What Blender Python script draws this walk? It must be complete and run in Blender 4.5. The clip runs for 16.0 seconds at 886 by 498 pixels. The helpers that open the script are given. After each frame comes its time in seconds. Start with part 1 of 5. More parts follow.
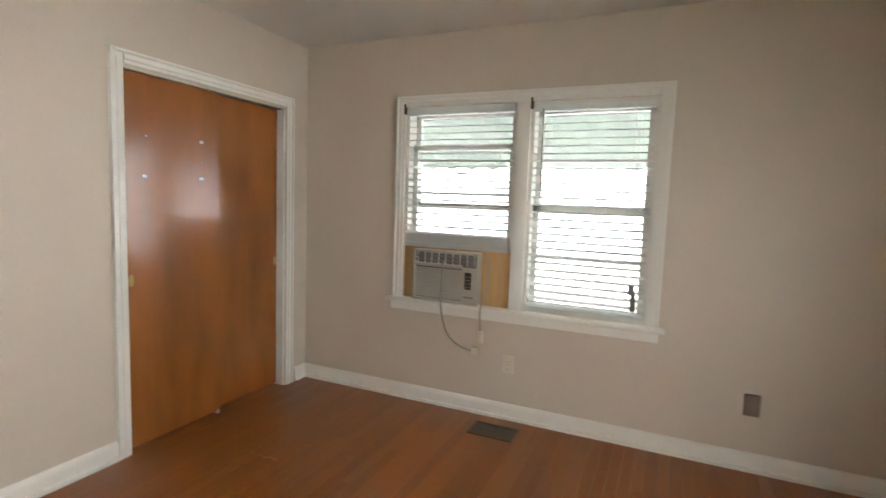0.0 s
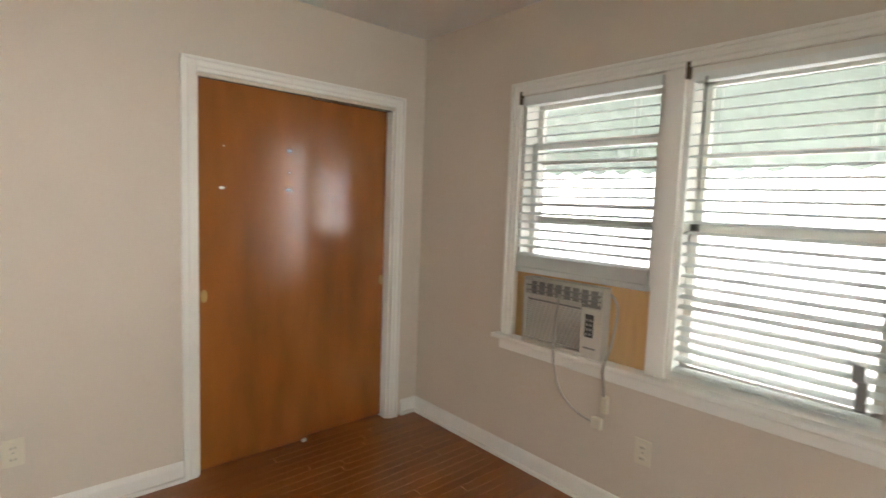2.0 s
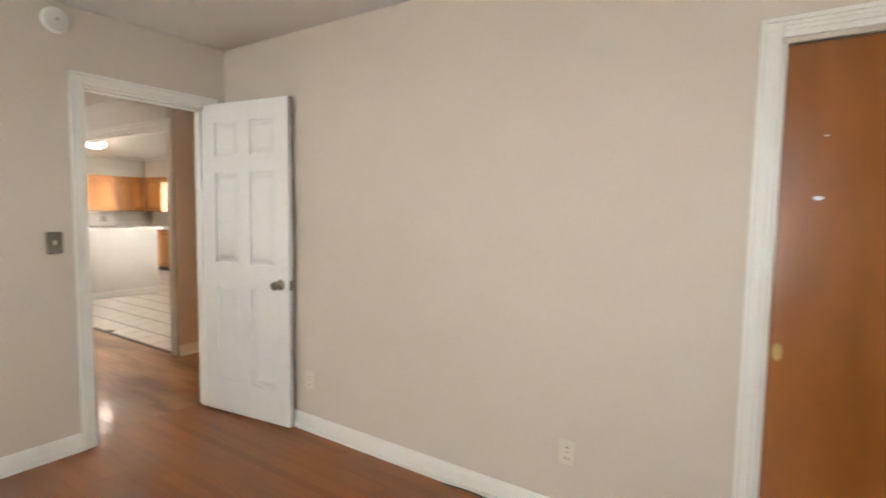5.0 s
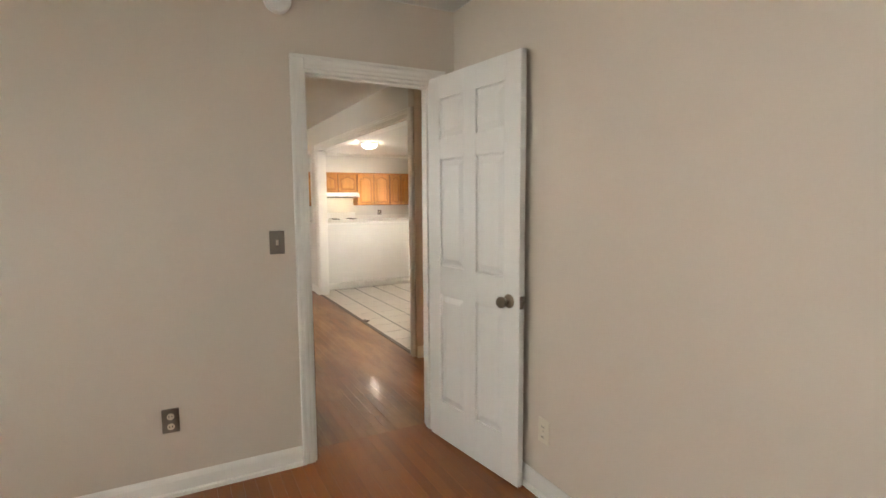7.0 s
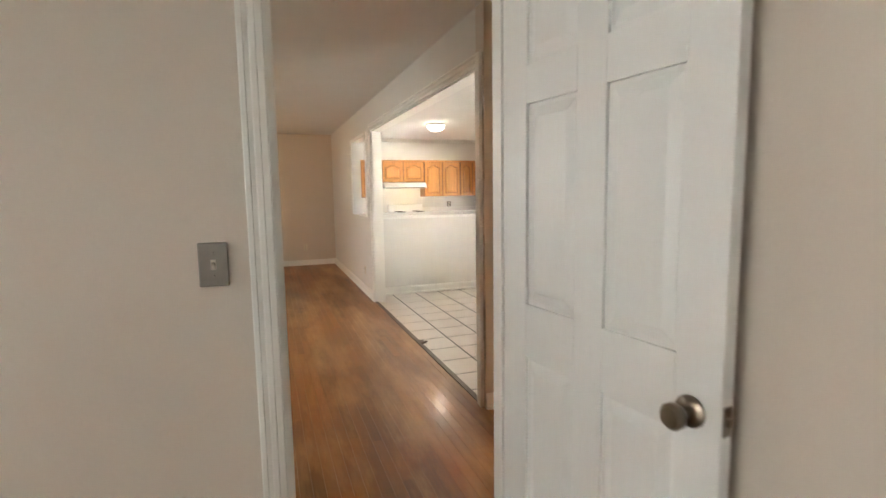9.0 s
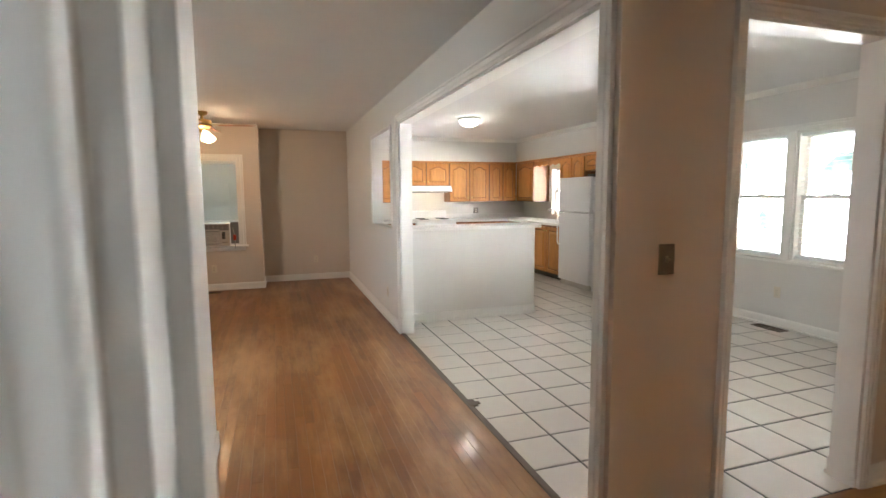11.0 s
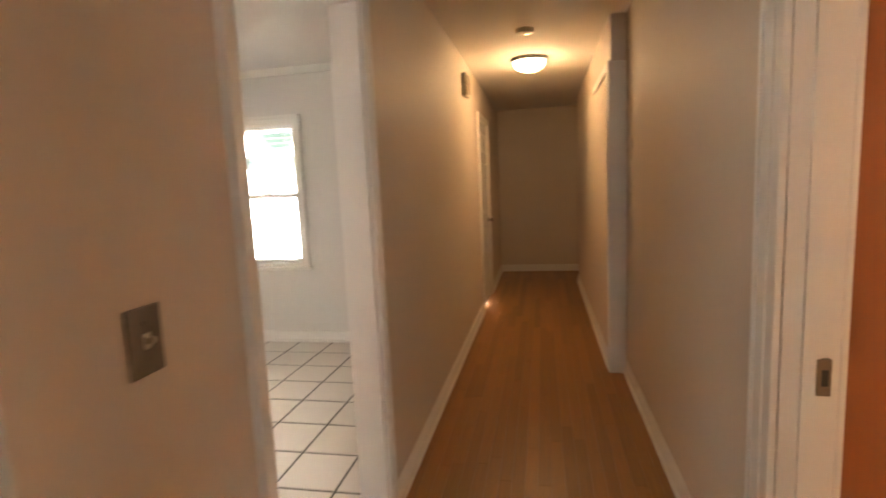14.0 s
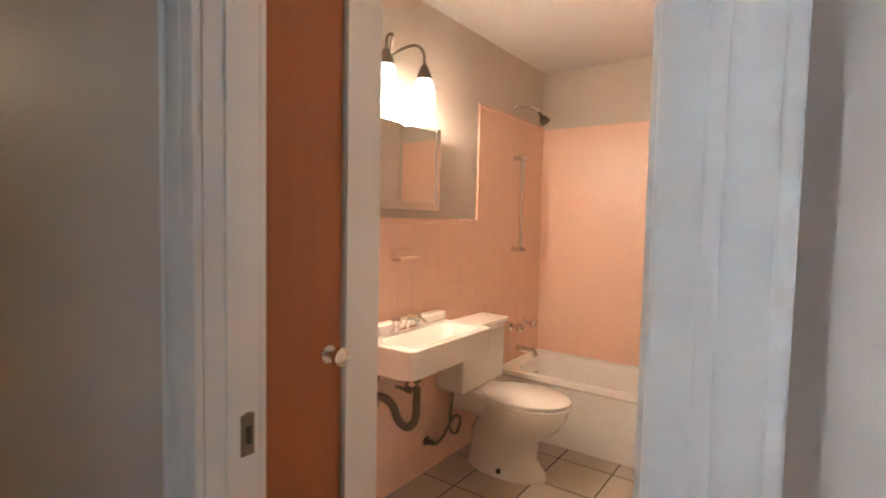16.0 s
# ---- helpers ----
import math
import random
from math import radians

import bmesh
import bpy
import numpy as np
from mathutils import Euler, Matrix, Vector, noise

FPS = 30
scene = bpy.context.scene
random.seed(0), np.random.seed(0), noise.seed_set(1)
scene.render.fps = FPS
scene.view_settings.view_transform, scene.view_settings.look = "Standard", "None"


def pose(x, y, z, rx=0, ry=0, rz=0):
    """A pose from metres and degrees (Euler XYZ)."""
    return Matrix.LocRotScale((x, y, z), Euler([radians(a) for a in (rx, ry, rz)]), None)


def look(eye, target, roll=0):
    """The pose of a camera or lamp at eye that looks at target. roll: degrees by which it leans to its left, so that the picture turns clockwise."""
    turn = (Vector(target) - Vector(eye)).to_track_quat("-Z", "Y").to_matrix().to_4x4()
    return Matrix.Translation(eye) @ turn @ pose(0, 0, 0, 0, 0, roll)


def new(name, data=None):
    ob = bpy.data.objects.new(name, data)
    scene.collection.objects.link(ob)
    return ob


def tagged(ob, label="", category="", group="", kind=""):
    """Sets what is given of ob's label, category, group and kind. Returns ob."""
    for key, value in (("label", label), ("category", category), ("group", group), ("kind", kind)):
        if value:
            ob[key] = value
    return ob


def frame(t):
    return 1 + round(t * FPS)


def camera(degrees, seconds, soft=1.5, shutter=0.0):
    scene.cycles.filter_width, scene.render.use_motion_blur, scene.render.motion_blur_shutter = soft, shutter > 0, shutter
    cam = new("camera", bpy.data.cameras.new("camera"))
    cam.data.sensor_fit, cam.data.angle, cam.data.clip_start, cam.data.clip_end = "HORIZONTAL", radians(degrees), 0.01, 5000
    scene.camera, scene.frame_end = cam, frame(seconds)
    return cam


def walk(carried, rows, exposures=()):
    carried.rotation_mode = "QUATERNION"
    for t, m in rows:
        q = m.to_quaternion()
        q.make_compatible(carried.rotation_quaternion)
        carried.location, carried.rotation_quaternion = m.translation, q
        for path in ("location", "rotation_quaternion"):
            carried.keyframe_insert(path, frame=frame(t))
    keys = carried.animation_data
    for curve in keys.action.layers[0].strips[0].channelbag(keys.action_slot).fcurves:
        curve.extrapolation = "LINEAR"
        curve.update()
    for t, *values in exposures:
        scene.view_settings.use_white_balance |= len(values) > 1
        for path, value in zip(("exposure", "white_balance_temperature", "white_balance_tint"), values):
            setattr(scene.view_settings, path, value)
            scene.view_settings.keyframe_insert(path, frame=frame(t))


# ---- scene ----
cam = camera(82.5, 16.0, shutter=0.5)
PATH = [
    (0, (-0.266, -0.227, 1.357), (1.55, 0.589, 1.17), 2.0),
    (0.5, (-0.034, -0.287, 1.393), (1.67, 0.749, 1.234), -0.2),
    (1, (0.214, -0.417, 1.378), (1.805, 0.784, 1.211), 0.1),
    (1.5, (0.411, -0.401, 1.361), (1.925, 0.895, 1.189), 1.0),
    (2, (0.665, -0.345, 1.396), (1.98, 1.151, 1.217), 2.1),
    (2.5, (0.851, -0.349, 1.369), (1.801, 1.402, 1.195), 1.3),
    (3, (1.06, -0.339, 1.43), (1.62, 1.574, 1.263), 1.4),
    (3.5, (1.118, -0.231, 1.401), (1.376, 1.745, 1.236), 2.2),
    (4, (1.275, -0.133, 1.349), (1.062, 1.854, 1.256), 2.8),
    (4.5, (1.36, 0.024, 1.361), (0.643, 1.886, 1.223), 1.6),
    (5, (1.395, 0.163, 1.377), (0.286, 1.819, 1.222), 0.9),
    (5.2, (1.376, 0.184, 1.385), (0.156, 1.76, 1.217), 0.6),
    (7.3, (0.591, 0.904, 1.38), (-1.195, 1.772, 1.151), -0.6),
    (7.5, (0.45, 0.96, 1.383), (-1.343, 1.809, 1.132), -0.9),
    (8, (0.167, 1.106, 1.373), (-1.639, 1.941, 1.166), -1.8),
    (8.5, (-0.102, 1.276, 1.374), (-1.954, 2.005, 1.177), -0.8),
    (9, (-0.374, 1.369, 1.351), (-2.25, 2.025, 1.122), -0.9),
    (11.3, (-1.733, 1.462, 1.391), (-3.621, 2.085, 1.175), -0.4),
    (11.5, (-1.805, 1.486, 1.376), (-3.678, 2.154, 1.169), -0.3),
    (12, (-2.047, 1.647, 1.405), (-3.882, 2.422, 1.224), -0.4),
    (12.5, (-2.17, 1.738, 1.384), (-3.728, 2.982, 1.232), -0.5),
    (13, (-2.321, 1.833, 1.395), (-3.423, 3.493, 1.218), -1.7),
    (13.5, (-2.456, 1.94, 1.371), (-3.142, 3.805, 1.151), -1.9),
    (14, (-2.487, 2.137, 1.371), (-2.877, 4.082, 1.118), -2.6),
    (14.5, (-2.462, 2.301, 1.363), (-2.364, 4.284, 1.118), -2.8),
    (14.9, (-2.514, 2.386, 1.341), (-1.782, 4.232, 1.101), -1.2),
    (15, (-2.541, 2.42, 1.336), (-1.646, 4.195, 1.122), -1.6),
    (15.5, (-2.514, 2.464, 1.331), (-1.098, 3.865, 1.148), -0.7),
    (15.8, (-2.486, 2.474, 1.342), (-0.917, 3.695, 1.198), 0.5),
    (16, (-2.468, 2.48, 1.349), (-0.842, 3.639, 1.231), 1.2),
]
walk(cam, [(t, look(eye, target, roll)) for t, eye, target, roll in PATH], exposures=((0, 1.05, 6600, 11), (1.2, 0.98, 6450, 11), (3, 1.0, 7400, 13), (4, 1.22, 7200, 13), (5.2, 1.25, 6600, 11), (7.4, 0.85, 6900, 11), (9, 0.95, 6600, 10), (11.5, 0.83, 5800, 8), (12.5, 0.85, 5800, 9), (13.5, 1.25, 5950, 13), (14.0, 1.25, 6900, 16), (14.5, 1.25, 7300, 20), (15.0, 0.95, 8500, 24), (15.5, 0.9, 5900, 13), (16, 0.78, 5050, 7)))

# ---- world and lights ----
world = bpy.data.worlds.new("world")
scene.world = world
world.use_nodes = True
wn = world.node_tree
sky = wn.nodes.new("ShaderNodeTexSky")
sky.sky_type = 'NISHITA'
sky.sun_disc = False
sky.sun_elevation = radians(52)
sky.sun_rotation = radians(265)
wn.links.new(sky.outputs[0], wn.nodes["Background"].inputs[0])
wn.nodes["Background"].inputs[1].default_value = 0.12


def lamp(name, kind, loc, energy, color, size=0.1, target=None, size_y=None):
    d = bpy.data.lights.new(name, kind)
    d.energy, d.color = energy, color
    ob = new(name, d)
    if kind == 'AREA':
        d.size = size
        if size_y:
            d.shape, d.size_y = 'RECTANGLE', size_y
    elif kind == 'POINT':
        d.shadow_soft_size = size
    ob.matrix_basis = look(loc, target) if target else pose(*loc)
    return ob


sun = bpy.data.lights.new("sun", 'SUN')
sun.energy, sun.angle, sun.color = 3.0, radians(0.5), (1.0, 0.95, 0.88)
new("sun", sun).matrix_basis = look((-8, -0.7, 10.5), (0, 0, 0))
WARM = (1.0, 0.62, 0.28)
lamp("hall_bulb", 'POINT', (-2.577, 6.76, 2.25), 8.5, WARM, 0.06)
lamp("kitchen_bulb", 'POINT', (-8.24, 4.03, 2.25), 8, (1.0, 0.88, 0.72), 0.06)
lamp("sconce_bulb", 'POINT', (-0.61, 3.93, 1.822), 20, (1.0, 0.66, 0.39), 0.04)
lamp("sconce_bulb", 'POINT', (-0.87, 3.93, 1.822), 20, (1.0, 0.66, 0.39), 0.04)
lamp("fan_bulb", 'POINT', (-8.6, 0.63, 2.03), 9, (1.0, 0.60, 0.30), 0.05)
lamp("hood_bulb", 'POINT', (-10.7, 4.26, 1.36), 2.5, (1.0, 0.80, 0.5), 0.04)
BACKDROP = 6.0


# ---- materials ----
def mat(name, color, rough=0.5, metal=0.0, scale=8.0, var=0.10, bump=0.05, stretch=(1, 1, 1), coat=0.0, piece=0.0, spec=0.5, big=0.6, bscale=8.0, wear=None):
    m = bpy.data.materials.new(name)
    m.use_nodes = True
    nt = m.node_tree
    N, L = nt.nodes, nt.links
    b = N["Principled BSDF"]
    b.inputs["Roughness"].default_value = rough
    b.inputs["Metallic"].default_value = metal
    b.inputs["Specular IOR Level"].default_value = spec
    b.inputs["Coat Weight"].default_value = coat
    b.inputs["Coat Roughness"].default_value = 0.12
    mp = N.new("ShaderNodeMapping")
    mp.inputs["Scale"].default_value = stretch
    gp = N.new("ShaderNodeNewGeometry")
    L.new(gp.outputs["Position"], mp.inputs[0])
    n1 = N.new("ShaderNodeTexNoise")
    n1.inputs["Scale"].default_value = scale
    n1.inputs["Detail"].default_value = 6
    L.new(mp.outputs[0], n1.inputs["Vector"])
    n2 = N.new("ShaderNodeTexNoise")
    n2.inputs["Scale"].default_value = big
    L.new(mp.outputs[0], n2.inputs["Vector"])
    add = N.new("ShaderNodeMath")
    add.operation = 'ADD'
    L.new(n1.outputs["Fac"], add.inputs[0])
    L.new(n2.outputs["Fac"], add.inputs[1])
    last = add.outputs[0]
    if piece:
        oi = N.new("ShaderNodeObjectInfo")
        gi = N.new("ShaderNodeNewGeometry")
        s = N.new("ShaderNodeMath")
        s.operation = 'ADD'
        L.new(oi.outputs["Random"], s.inputs[0])
        L.new(gi.outputs["Random Per Island"], s.inputs[1])
        f = N.new("ShaderNodeMath")
        f.operation = 'FRACT'
        L.new(s.outputs[0], f.inputs[0])
        k = N.new("ShaderNodeMath")
        k.operation = 'MULTIPLY_ADD'
        k.inputs[1].default_value = piece
        L.new(f.outputs[0], k.inputs[0])
        L.new(last, k.inputs[2])
        last = k.outputs[0]
    r = N.new("ShaderNodeMapRange")
    r.inputs["From Min"].default_value = 0.6
    r.inputs["From Max"].default_value = 1.4 + piece
    L.new(last, r.inputs[0])
    mix = N.new("ShaderNodeMix")
    mix.data_type = 'RGBA'
    mix.inputs["A"].default_value = (*[c * (1 - var) for c in color], 1)
    mix.inputs["B"].default_value = (*[min(1, c * (1 + var)) for c in color], 1)
    L.new(r.outputs[0], mix.inputs["Factor"])
    final = mix.outputs["Result"]
    if wear:
        mw = N.new("ShaderNodeMapping")
        mw.inputs["Scale"].default_value = (0.55, 2.2, 1)
        L.new(gp.outputs["Position"], mw.inputs[0])
        nw = N.new("ShaderNodeTexNoise")
        nw.inputs["Scale"].default_value = 1.3
        nw.inputs["Detail"].default_value = 8
        nw.inputs["Roughness"].default_value = 0.65
        L.new(mw.outputs[0], nw.inputs["Vector"])
        rw = N.new("ShaderNodeMapRange")
        rw.inputs["From Min"].default_value = 0.46
        rw.inputs["From Max"].default_value = 0.64
        L.new(nw.outputs["Fac"], rw.inputs[0])
        m2 = N.new("ShaderNodeMix")
        m2.data_type = 'RGBA'
        m2.inputs["B"].default_value = (*wear, 1)
        L.new(rw.outputs[0], m2.inputs["Factor"])
        L.new(final, m2.inputs["A"])
        final = m2.outputs["Result"]
    L.new(final, b.inputs["Base Color"])
    rr = N.new("ShaderNodeMapRange")
    rr.inputs["To Min"].default_value = max(0.02, rough * 0.85)
    rr.inputs["To Max"].default_value = min(1, rough * 1.2)
    L.new(n1.outputs["Fac"], rr.inputs[0])
    L.new(rr.outputs[0], b.inputs["Roughness"])
    if bump:
        bp = N.new("ShaderNodeBump")
        bp.inputs["Strength"].default_value = bump
        bp.inputs["Distance"].default_value = 0.004
        nb = N.new("ShaderNodeTexNoise")
        nb.inputs["Scale"].default_value = bscale
        nb.inputs["Detail"].default_value = 4
        L.new(mp.outputs[0], nb.inputs["Vector"])
        L.new(nb.outputs["Fac"], bp.inputs["Height"])
        L.new(bp.outputs[0], b.inputs["Normal"])
    return m


def glow(name, color, strength):
    m = bpy.data.materials.new(name)
    m.use_nodes = True
    b = m.node_tree.nodes["Principled BSDF"]
    b.inputs["Base Color"].default_value = (*color, 1)
    b.inputs["Emission Color"].default_value = (*color, 1)
    b.inputs["Emission Strength"].default_value = strength
    return m


def backdrop_mat(name, ca, cb, strength, scale, lo=0.42, hi=0.58, ground=0.0, haze=None):
    m = bpy.data.materials.new(name)
    m.use_nodes = True
    N, L = m.node_tree.nodes, m.node_tree.links
    N.remove(N["Principled BSDF"])
    e = N.new("ShaderNodeEmission")
    e.inputs[1].default_value = strength
    tc = N.new("ShaderNodeTexCoord")
    n = N.new("ShaderNodeTexNoise")
    n.inputs["Scale"].default_value = scale
    n.inputs["Detail"].default_value = 5
    L.new(tc.outputs["Object"], n.inputs["Vector"])
    cr = N.new("ShaderNodeValToRGB")
    cr.color_ramp.elements[0].position, cr.color_ramp.elements[0].color = lo, (*ca, 1)
    cr.color_ramp.elements[1].position, cr.color_ramp.elements[1].color = hi, (*cb, 1)
    if haze:
        cr.color_ramp.elements.new((lo + hi) / 2).color = (*haze, 1)
    sep = N.new("ShaderNodeSeparateXYZ")
    L.new(tc.outputs["Object"], sep.inputs[0])
    low = N.new("ShaderNodeMapRange")
    low.inputs["From Min"].default_value, low.inputs["From Max"].default_value = 1.9, 0.9
    low.inputs["To Max"].default_value = ground
    L.new(sep.outputs["Z"], low.inputs[0])
    add = N.new("ShaderNodeMath")
    L.new(n.outputs["Fac"], add.inputs[0])
    L.new(low.outputs[0], add.inputs[1])
    L.new(add.outputs[0], cr.inputs[0])
    L.new(cr.outputs[0], e.inputs[0])
    L.new(e.outputs[0], N["Material Output"].inputs[0])
    return m


PAINT = mat("wall_paint", (0.615, 0.537, 0.45), 0.58, scale=3, var=0.03, bump=0.10, bscale=90, spec=0.4)
KPAINT = mat("kitchen_paint", (0.68, 0.66, 0.615), 0.45, scale=3, var=0.03, bump=0.10, bscale=90, spec=0.4)
CEIL = mat("ceiling_paint", (0.74, 0.72, 0.69), 0.8, scale=4, var=0.03, bump=0.25, bscale=120)
TRIM = mat("trim_paint", (0.78, 0.76, 0.71), 0.35, scale=6, var=0.03, bump=0.08, bscale=40)
DOORW = mat("door_paint", (0.76, 0.75, 0.71), 0.34, scale=20, var=0.02, bump=0.25, bscale=30, stretch=(6, 6, 0.6))
OAKF = mat("oak_floor", (0.26, 0.080, 0.014), 0.33, scale=10, var=0.28, bump=0.12, bscale=40, stretch=(0.35, 7, 1), piece=0.8, coat=0.25)
OAKL = mat("oak_floor_worn", (0.215, 0.078, 0.018), 0.34, scale=10, var=0.42, bump=0.14, bscale=40, stretch=(0.35, 7, 1), piece=0.8, coat=0.2, wear=(0.40, 0.215, 0.085))
OAKH = mat("oak_floor_hall", (0.31, 0.138, 0.036), 0.33, scale=10, var=0.38, bump=0.12, bscale=40, stretch=(7, 0.35, 1), piece=0.8, coat=0.25)
SUB = mat("floor_gap", (0.085, 0.030, 0.008), 0.7, var=0.2)
BIRCH = mat("varnished_birch", (0.26, 0.090, 0.018), 0.22, scale=3.5, var=0.30, bump=0.20, bscale=2.2, stretch=(2.2, 2.2, 0.55), coat=0.4, big=1.6, spec=0.55)
REDDOOR = mat("stained_door", (0.32, 0.105, 0.028), 0.34, scale=4, var=0.10, bump=0.05, stretch=(8, 8, 0.5))
HONEY = mat("honey_oak", (0.47, 0.195, 0.05), 0.33, scale=9, var=0.28, bump=0.06, bscale=30, stretch=(5, 5, 0.6))
# darker oak that puts the shade of grooves and gaps into the colour
HONEYSHADE = mat("oak_gap_shade", (0.20, 0.078, 0.018), 0.4, scale=9, var=0.2, bump=0.05, stretch=(5, 5, 0.6))
HONEYD = mat("honey_oak_panel", (0.52, 0.235, 0.068), 0.33, scale=9, var=0.25, bump=0.06, bscale=30, stretch=(5, 5, 0.6))
TILE = mat("floor_tile", (0.68, 0.63, 0.56), 0.34, scale=5, var=0.07, bump=0.08, bscale=25, piece=0.4)
GROUT = mat("grout", (0.06, 0.05, 0.04), 0.9, scale=30, var=0.3, bump=0.3)
BTILE = mat("bath_floor_tile", (0.42, 0.36, 0.29), 0.36, scale=6, var=0.12, bump=0.08, piece=0.4)
PINK = mat("pink_tile", (0.79, 0.53, 0.38), 0.36, scale=6, var=0.025, bump=0.03, piece=0.1)
PGROUT = mat("pink_grout", (0.75, 0.50, 0.37), 0.6, var=0.08)
PORC = mat("porcelain", (0.80, 0.77, 0.71), 0.10, scale=4, var=0.015, bump=0.0)
CHROME = mat("chrome", (0.75, 0.75, 0.74), 0.14, 1.0, var=0.05, bump=0.0)
NICKEL = mat("worn_nickel", (0.22, 0.18, 0.14), 0.30, 1.0, scale=30, var=0.2, bump=0.05)
STEEL = mat("steel_plate", (0.24, 0.215, 0.185), 0.42, 1.0, scale=40, var=0.12, bump=0.03)
BRASS = mat("aged_brass", (0.42, 0.28, 0.10), 0.33, 1.0, scale=30, var=0.2, bump=0.03)
IVORY = mat("ivory_plastic", (0.66, 0.60, 0.48), 0.35, var=0.04, bump=0.0)
BEIGEP = mat("beige_plastic", (0.50, 0.47, 0.41), 0.4, var=0.05, bump=0.03)
DARK = mat("dark_plastic", (0.03, 0.028, 0.026), 0.4, var=0.2, bump=0.0)
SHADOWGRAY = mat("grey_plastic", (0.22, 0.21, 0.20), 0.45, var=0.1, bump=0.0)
APPL = mat("white_enamel", (0.80, 0.80, 0.79), 0.33, scale=50, var=0.02, bump=0.12, bscale=200)
LAMI = mat("white_laminate", (0.76, 0.74, 0.70), 0.34, scale=20, var=0.03, bump=0.0)
SLAT = mat("blind_vinyl", (0.78, 0.79, 0.78), 0.4, scale=10, var=0.03, bump=0.0)
sn = SLAT.node_tree
tr = sn.nodes.new("ShaderNodeBsdfTranslucent")
tr.inputs["Color"].default_value = (0.80, 0.82, 0.80, 1)
mx = sn.nodes.new("ShaderNodeMixShader")
mx.inputs[0].default_value = 0.45
sn.links.new(sn.nodes["Principled BSDF"].outputs[0], mx.inputs[1])
sn.links.new(tr.outputs[0], mx.inputs[2])
sn.links.new(mx.outputs[0], sn.nodes["Material Output"].inputs[0])
PLY = mat("raw_plywood", (0.58, 0.36, 0.17), 0.6, scale=8, var=0.18, bump=0.06, stretch=(4, 4, 0.6))
BROWNV = mat("brown_vent", (0.10, 0.065, 0.04), 0.4, 0.5, var=0.15, bump=0.03)
CORD = mat("grey_cord", (0.38, 0.35, 0.31), 0.5, var=0.08, bump=0.0)
AWN = mat("awning_metal", (0.48, 0.54, 0.51), 0.5, scale=3, var=0.05, bump=0.0)
CONC = mat("concrete", (0.36, 0.34, 0.31), 0.9, scale=14, var=0.15, bump=0.3)
ROOF = mat("roof_shingle", (0.10, 0.09, 0.085), 0.9, scale=14, var=0.3, bump=0.3)
GRASS = mat("lawn", (0.07, 0.11, 0.03), 0.9, scale=9, var=0.4, bump=0.5)
SHADE = glow("lit_glass_warm", (1.0, 0.80, 0.52), 5.0)
SHADEK = glow("lit_glass_soft", (1.0, 0.93, 0.80), 4.0)
SHADEB = glow("lit_glass_bath", (1.0, 0.78, 0.50), 7.0)
SKYE = backdrop_mat("bright_yard", (0.86, 0.95, 1.0), (1.0, 1.0, 0.98), BACKDROP, 0.6)
SKYN = backdrop_mat("bright_trees", (0.0013, 0.0020, 0.0017), (1.0, 0.97, 0.93), 240.0, 1.4, 0.38, 0.56, 0.10, (0.0034, 0.0042, 0.0040))
SKYS = backdrop_mat("bright_front_yard", (0.86, 0.95, 0.95), (1.0, 1.0, 0.98), 10.0, 0.6)
SKYW = backdrop_mat("shaded_side_yard", (0.30, 0.40, 0.34), (0.7, 0.8, 0.75), 1.5, 0.6)
GLASS = bpy.data.materials.new("window_glass")
GLASS.use_nodes = True
gb = GLASS.node_tree.nodes["Principled BSDF"]
gb.inputs["Transmission Weight"].default_value = 1.0
gb.inputs["Roughness"].default_value = 0.0
gb.inputs["IOR"].default_value = 1.02
MIRROR = mat("mirror", (0.85, 0.86, 0.85), 0.02, 1.0, var=0.0, bump=0.0)


# ---- builders ----
def box(bm, x0, x1, y0, y1, z0, z1, bev=0.0):
    v = [bm.verts.new((x, y, z)) for z in (z0, z1) for y in (y0, y1) for x in (x0, x1)]
    fs = [bm.faces.new([v[i] for i in q]) for q in ((0, 2, 3, 1), (4, 5, 7, 6), (0, 1, 5, 4), (2, 6, 7, 3), (0, 4, 6, 2), (1, 3, 7, 5))]
    if bev:
        es = list({e for f in fs for e in f.edges})
        bmesh.ops.bevel(bm, geom=es, offset=bev, segments=2, affect='EDGES', profile=0.5)


def boxes(*rows, bev=0.0):
    bm = bmesh.new()
    for r in rows:
        box(bm, *r, bev=bev)
    return bm


def lathe(bm, prof, m=None, n=24, sy=1.0):
    """A turned shape round z from (radius, z) pairs, laid by the pose m."""
    m = m or Matrix()
    rings = []
    for r, z in prof:
        rings.append([bm.verts.new(m @ Vector((r * math.cos(a * math.tau / n), sy * r * math.sin(a * math.tau / n), z))) for a in range(n)])
    for a, b in zip(rings, rings[1:]):
        for i in range(n):
            bm.faces.new((a[i], a[(i + 1) % n], b[(i + 1) % n], b[i]))
    bm.faces.new(rings[0][::-1])
    bm.faces.new(rings[-1])


def tube(bm, pts, r, n=8):
    pts = [Vector(p) for p in pts]
    rings = []
    for i, p in enumerate(pts):
        d = (pts[min(i + 1, len(pts) - 1)] - pts[max(i - 1, 0)]).normalized()
        q = d.to_track_quat('Z', 'Y')
        rings.append([bm.verts.new(p + q @ Vector((r * math.cos(a * math.tau / n), r * math.sin(a * math.tau / n), 0))) for a in range(n)])
    for a, b in zip(rings, rings[1:]):
        for i in range(n):
            bm.faces.new((a[i], a[(i + 1) % n], b[(i + 1) % n], b[i]))
    bm.faces.new(rings[0][::-1])
    bm.faces.new(rings[-1])


